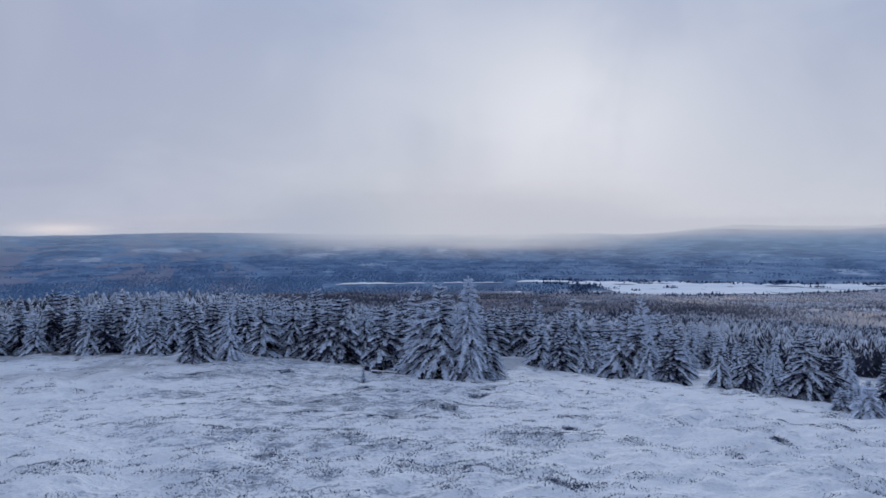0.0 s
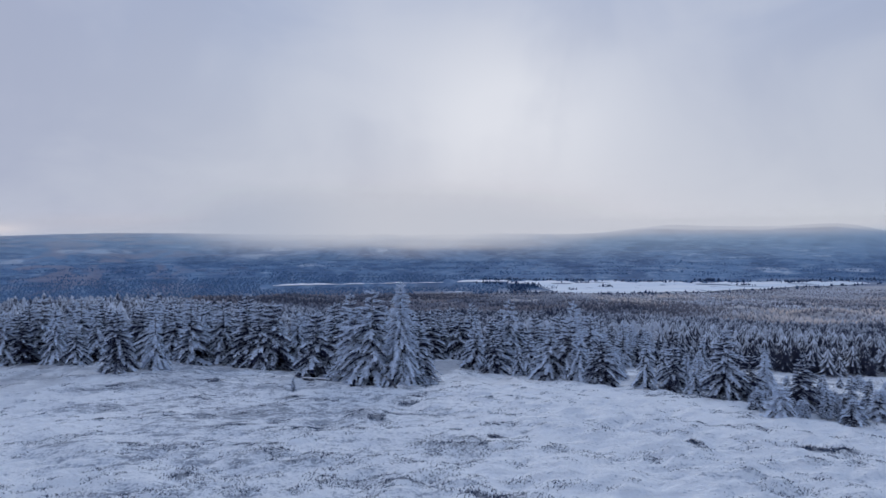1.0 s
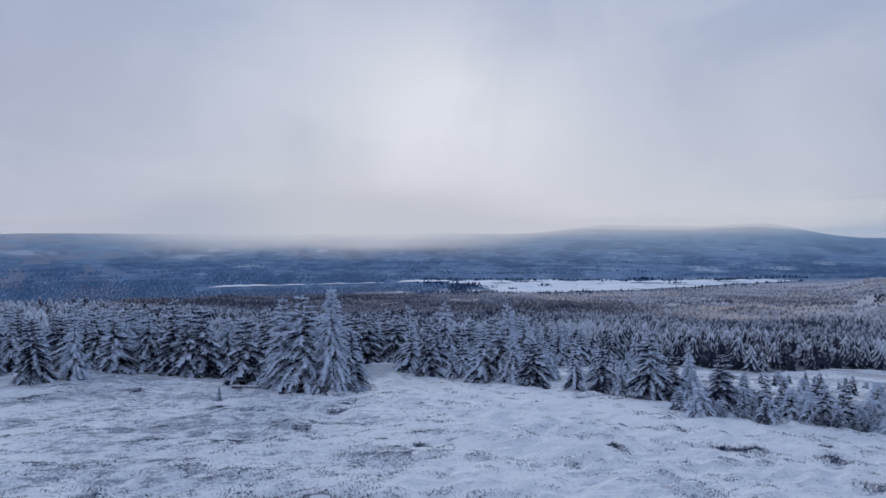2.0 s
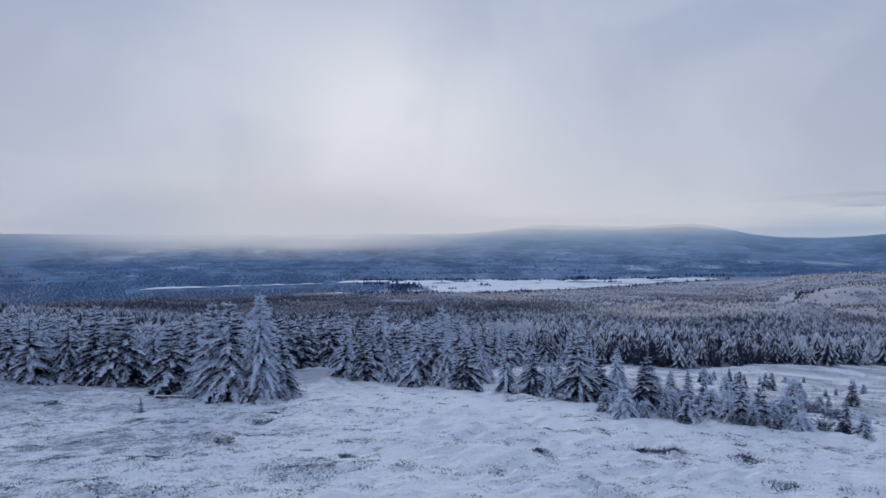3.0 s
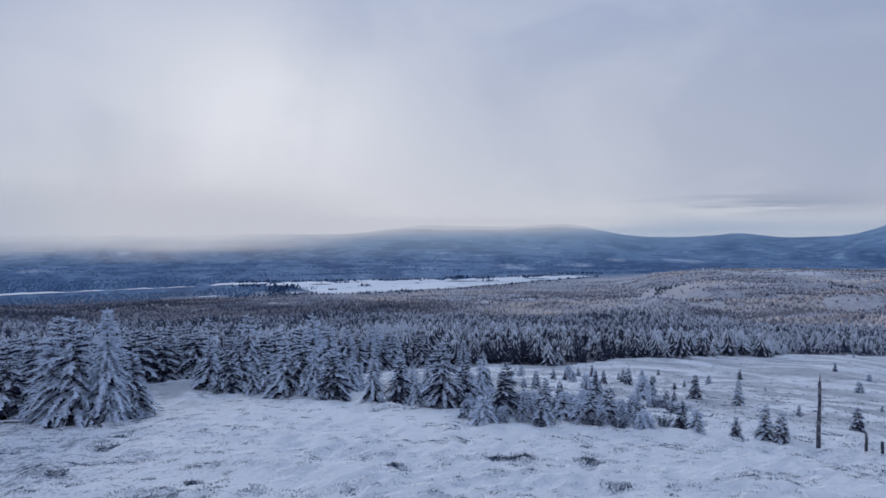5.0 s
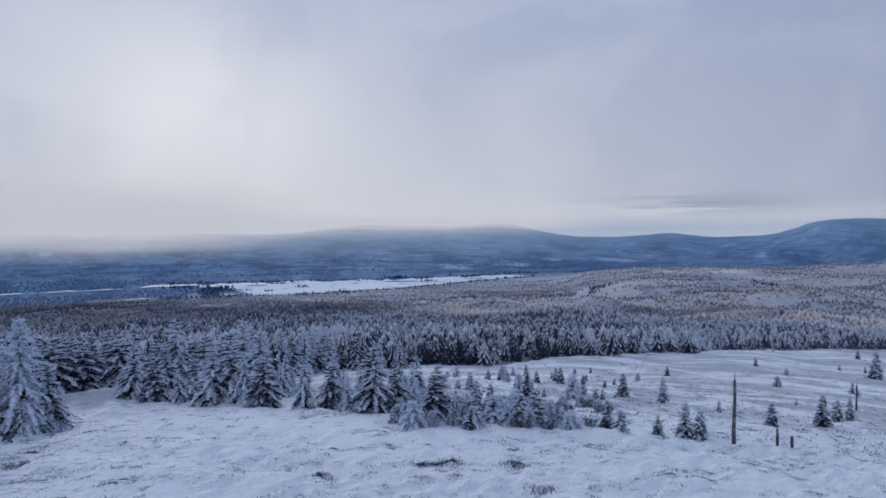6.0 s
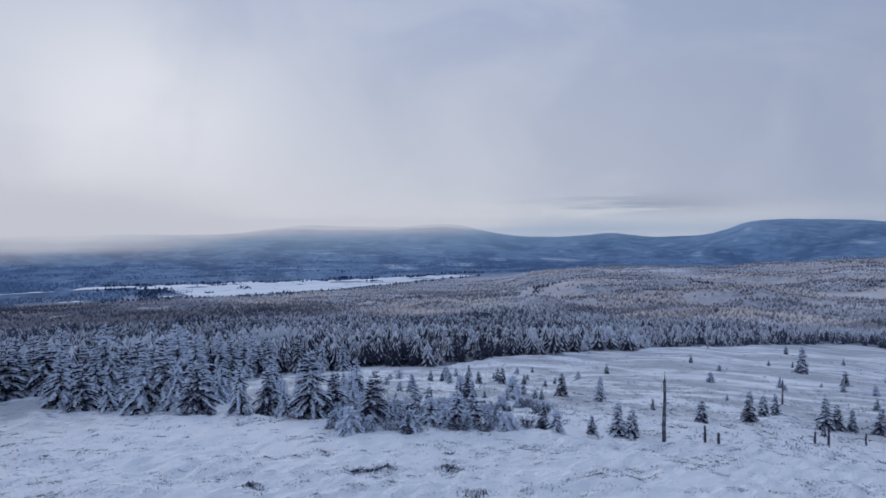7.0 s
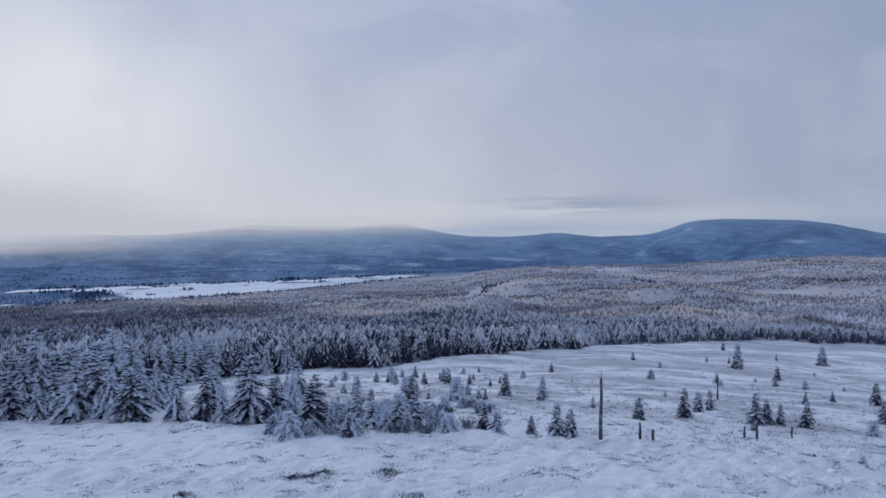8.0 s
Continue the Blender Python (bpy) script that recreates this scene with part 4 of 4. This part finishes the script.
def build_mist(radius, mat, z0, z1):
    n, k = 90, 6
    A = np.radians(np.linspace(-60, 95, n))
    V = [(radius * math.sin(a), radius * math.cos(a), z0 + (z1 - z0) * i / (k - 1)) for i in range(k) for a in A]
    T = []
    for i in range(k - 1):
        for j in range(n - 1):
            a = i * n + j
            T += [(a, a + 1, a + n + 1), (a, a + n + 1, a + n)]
    tagged(new("backdrop_haze_and_cloud", mesh_of("glowing_haze_cloud", V, T, mat)), "glowing sheet of blue haze and low grey cloud over the far hills", "cloud", kind="structure")


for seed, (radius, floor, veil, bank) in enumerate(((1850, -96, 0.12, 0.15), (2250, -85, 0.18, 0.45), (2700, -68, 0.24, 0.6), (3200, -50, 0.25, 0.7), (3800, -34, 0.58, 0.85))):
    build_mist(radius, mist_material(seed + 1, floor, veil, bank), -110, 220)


# ---- dead grass and heather ----
def blades(xs, ys, spread, low, high, rng, lean=(0.5, 2.2)):
    """Leaning blades round many spots at once; spread lies mostly along the contour of the hill. Gives vertices and triangles."""
    n = len(xs)
    az = np.arctan2(xs, ys)
    u, v = rng.normal(0, 1.4, n) * spread, rng.normal(0, 1.2, n) * spread
    px, py = xs + u * np.cos(az) + v * np.sin(az), ys - u * np.sin(az) + v * np.cos(az)
    pz = surface(px, py)
    b, ell = rng.uniform(0, 6.283, n), rng.uniform(0, 1, n) * (high - low) + low
    out, w = ell * rng.uniform(*lean, n), rng.uniform(0.008, 0.02, n) * (1 + 2 * ell)
    foot0 = np.stack([px - w * np.cos(az), py + w * np.sin(az), pz - 0.03], -1)
    foot1 = np.stack([px + w * np.cos(az), py - w * np.sin(az), pz - 0.03], -1)
    top = np.stack([px + np.cos(b) * out, py + np.sin(b) * out, pz + ell * 0.8], -1)
    return np.stack([foot0, foot1, top], 1).reshape(-1, 3), np.arange(3 * n).reshape(-1, 3)


def heath(x, y):
    """How much dead grass shows through the snow: most on the west of the hill top, little on the drifted brow."""
    az = np.degrees(np.arctan2(x, y)) + 16 * waves(x, y, 14, 207, 3)
    return 0.25 + 0.50 * smooth_step(16, -6, az) * smooth_step(-34, -16, az) + 0.2 * smooth_step(24, 16, np.hypot(x, y)) + 0.22 * smooth_step(40, 56, az)


def build_tufts():
    rng = np.random.default_rng(201)
    a, r = np.radians(rng.uniform(-38, 76, 60000)), 13 * np.exp(rng.uniform(0, 1.75, 60000))
    x, y = r * np.sin(a), r * np.cos(a)
    keep = waves(x * 0.6, y, 5.0, 203, 3) + 0.35 * waves(x * 0.5, y, 1.6, 205, 2) + rng.normal(0, 1.0, len(x)) > 2.0 - 1.15 * heath(x, y)
    x, y = x[keep][:3300], y[keep][:3300]
    V, T = blades(np.repeat(x, 34), np.repeat(y, 34), 0.12, 0.02, 0.085, rng, (0.3, 1.2))
    # tussocks and twigs that stick out of the thin snow in the clearing
    a, r = np.radians(rng.uniform(22, 77, 2600)), 40 * np.exp(rng.uniform(0, 1.65, 2600))
    x, y = r * np.sin(a), r * np.cos(a)
    open_ = ~wooded(x, y)
    x, y = np.repeat(x[open_], 9), np.repeat(y[open_], 9)
    V2, T2 = blades(x, y, 0.12 + 0.001 * np.hypot(x, y), 0.05, 0.12 + 0.002 * np.hypot(x, y), rng, (0.2, 1.2))
    me = mesh_of("grass_tufts", np.concatenate([V, V2]), np.concatenate([T, T2 + len(V)]), MAT_GRASS)
    tagged(new("grass_tufts", me), "dead grass poking through the snow", "grass", kind="stuff")


build_tufts()
# x, y, size of the darker heather clumps
HEATHER = ((-2.0, 45.1, 1.5), (-1.5, 44.8, 1.3), (-16.4, 45.2, 0.9), (-10.5, 45.6, 0.7), (2.2, 36.0, 0.8), (-5.4, 20.6, 0.8), (0.2, 28.2, 0.6), (15.7, 22.9, 1.0), (16.6, 22.6, 0.9), (11.5, 23.3, 0.7),
           (18.6, 21.0, 0.8), (17.4, 17.9, 0.7), (4.6, 24.6, 0.5), (3.1, 17.4, 1.0), (-4.4, 36.3, 0.8), (-10.8, 46.7, 0.6), (1.8, 33.2, 0.9))
rng = np.random.default_rng(300)
spots = np.concatenate([np.repeat([h], int(330 * h[2]), axis=0) for h in HEATHER])
V, T = blades(spots[:, 0], spots[:, 1], 0.24 * spots[:, 2], 0.03, 0.17, rng, (0.2, 1.1))
tagged(new("heather", mesh_of("heather", V, T, MAT_GRASS)), "dark heather clumps showing through the snow", "heather", kind="stuff")
plant(YOUNG, 2, 38.9, 11.7, 0.5, 40, "young trees in the clearing")

# strips of dark wood on the far side of the valley
rng = np.random.default_rng(79)
pts = scatter(1560, 2150, 9, 55, grow=0.6)
along, out = 1800 * np.arctan2(pts[:, 0], pts[:, 1]), np.hypot(pts[:, 0], pts[:, 1])
pts = pts[waves(along * 0.22, out, 150, 91, 4) + 0.5 * waves(along * 0.6, out, 60, 93, 2) > 0.35]
STUB = [far_spruce(96 + k, 3) for k in range(3)]
grove("valley_woods", "strips of dark fir wood across the valley", pts, STUB, MAT_VALLEY_HAZED, 3.0, 5.5, 84)

# dark firs along the lake shore and on its islets
rng = np.random.default_rng(77)
az = rng.uniform(8, 38, 520)
u = np.clip((az - 11.3) / 25.7, 0, 1)
shore = np.where(rng.random(520) < 0.55, 1125 + 420 * u ** 2.3 + 300 - 215 * u ** 1.5 + rng.normal(14, 14, 520), 1125 + 420 * u ** 2.3 - abs(rng.normal(0, 25, 520)))
pts = np.stack([shore * np.sin(np.radians(az)), shore * np.cos(np.radians(az))], -1)
for ax, r, na, nr, count in ((16.5, 1375, 0.9, 6, 26), (21.9, 1440, 0.5, 5, 14), (26.3, 1500, 0.8, 14, 40), (12.4, 1290, 0.9, 25, 50), (11.2, 1230, 1.0, 55, 90), (9.0, 1345, 1.6, 14, 40), (18.5, 1290, 0.8, 8, 20), (32.1, 1520, 0.9, 12, 40), (15.7, 1215, 0.3, 6, 10), (29.0, 1400, 0.5, 6, 14)):
    a, d = np.radians(rng.normal(ax, na / 2, count)), rng.normal(r, nr, count)
    pts = np.concatenate([pts, np.stack([d * np.sin(a), d * np.cos(a)], -1)])
grove("lakeside_woods", "dark firs along the frozen lake", pts, FAR, MAT_SHORE_HAZED, 4.0, 8.0, 83)

# close dark wood on the flat west of the lake, clear of the snowed-over water
WATER = ((-10, 6, 1265, 1380), (5, 11.5, 1310, 1440), (2.5, 7.5, 1060, 1165), (9.5, 40, 1060, 1700))
pts = scatter(1090, 1560, 7.0, 56, grow=0.6)
az, out = np.degrees(np.arctan2(pts[:, 0], pts[:, 1])), np.hypot(pts[:, 0], pts[:, 1])
dry = az < 14
for az0, az1, r0, r1 in WATER:
    dry = dry & ~((az > az0) & (az < az1) & (out > r0) & (out < r1))
dry = dry | ((az > 8) & (az < 14.6) & (out > 1225) & (out < 1285))
grove("lowland_wood", "close dark fir wood on the flat beside the lake", pts[dry], STUB, MAT_VALLEY_HAZED, 3.0, 5.0, 86)

# rows of darker spruces along the folds of the eastern ridge: azimuth and distance of both ends
TREE_LINES = ((42.3, 760, 47.0, 900), (40.2, 1080, 43.5, 1180), (54.5, 820, 58.0, 830), (59.0, 1050, 63.0, 1060), (64.0, 1180, 70.0, 1230),
              (50.0, 900, 53.0, 880), (47.0, 640, 51.0, 660), (66.0, 800, 71.0, 820), (33.0, 860, 37.5, 940), (24.0, 760, 29.0, 770), (14.0, 720, 20.0, 740))
rng = np.random.default_rng(87)
pts = []
for az0, r0, az1, r1 in TREE_LINES:
    u = rng.random(150)
    a, d = np.radians(az0 + (az1 - az0) * u + rng.normal(0, 0.25, 150)), r0 + (r1 - r0) * u + rng.normal(0, 12, 150)
    pts.append(np.stack([d * np.sin(a), d * np.cos(a)], -1))
grove("tree_line", "rows of darker spruces along the folds of the ridge", np.concatenate(pts), FAR, MAT_HILLSIDE, 3.2, 5.4, 88, lean=-0.2)
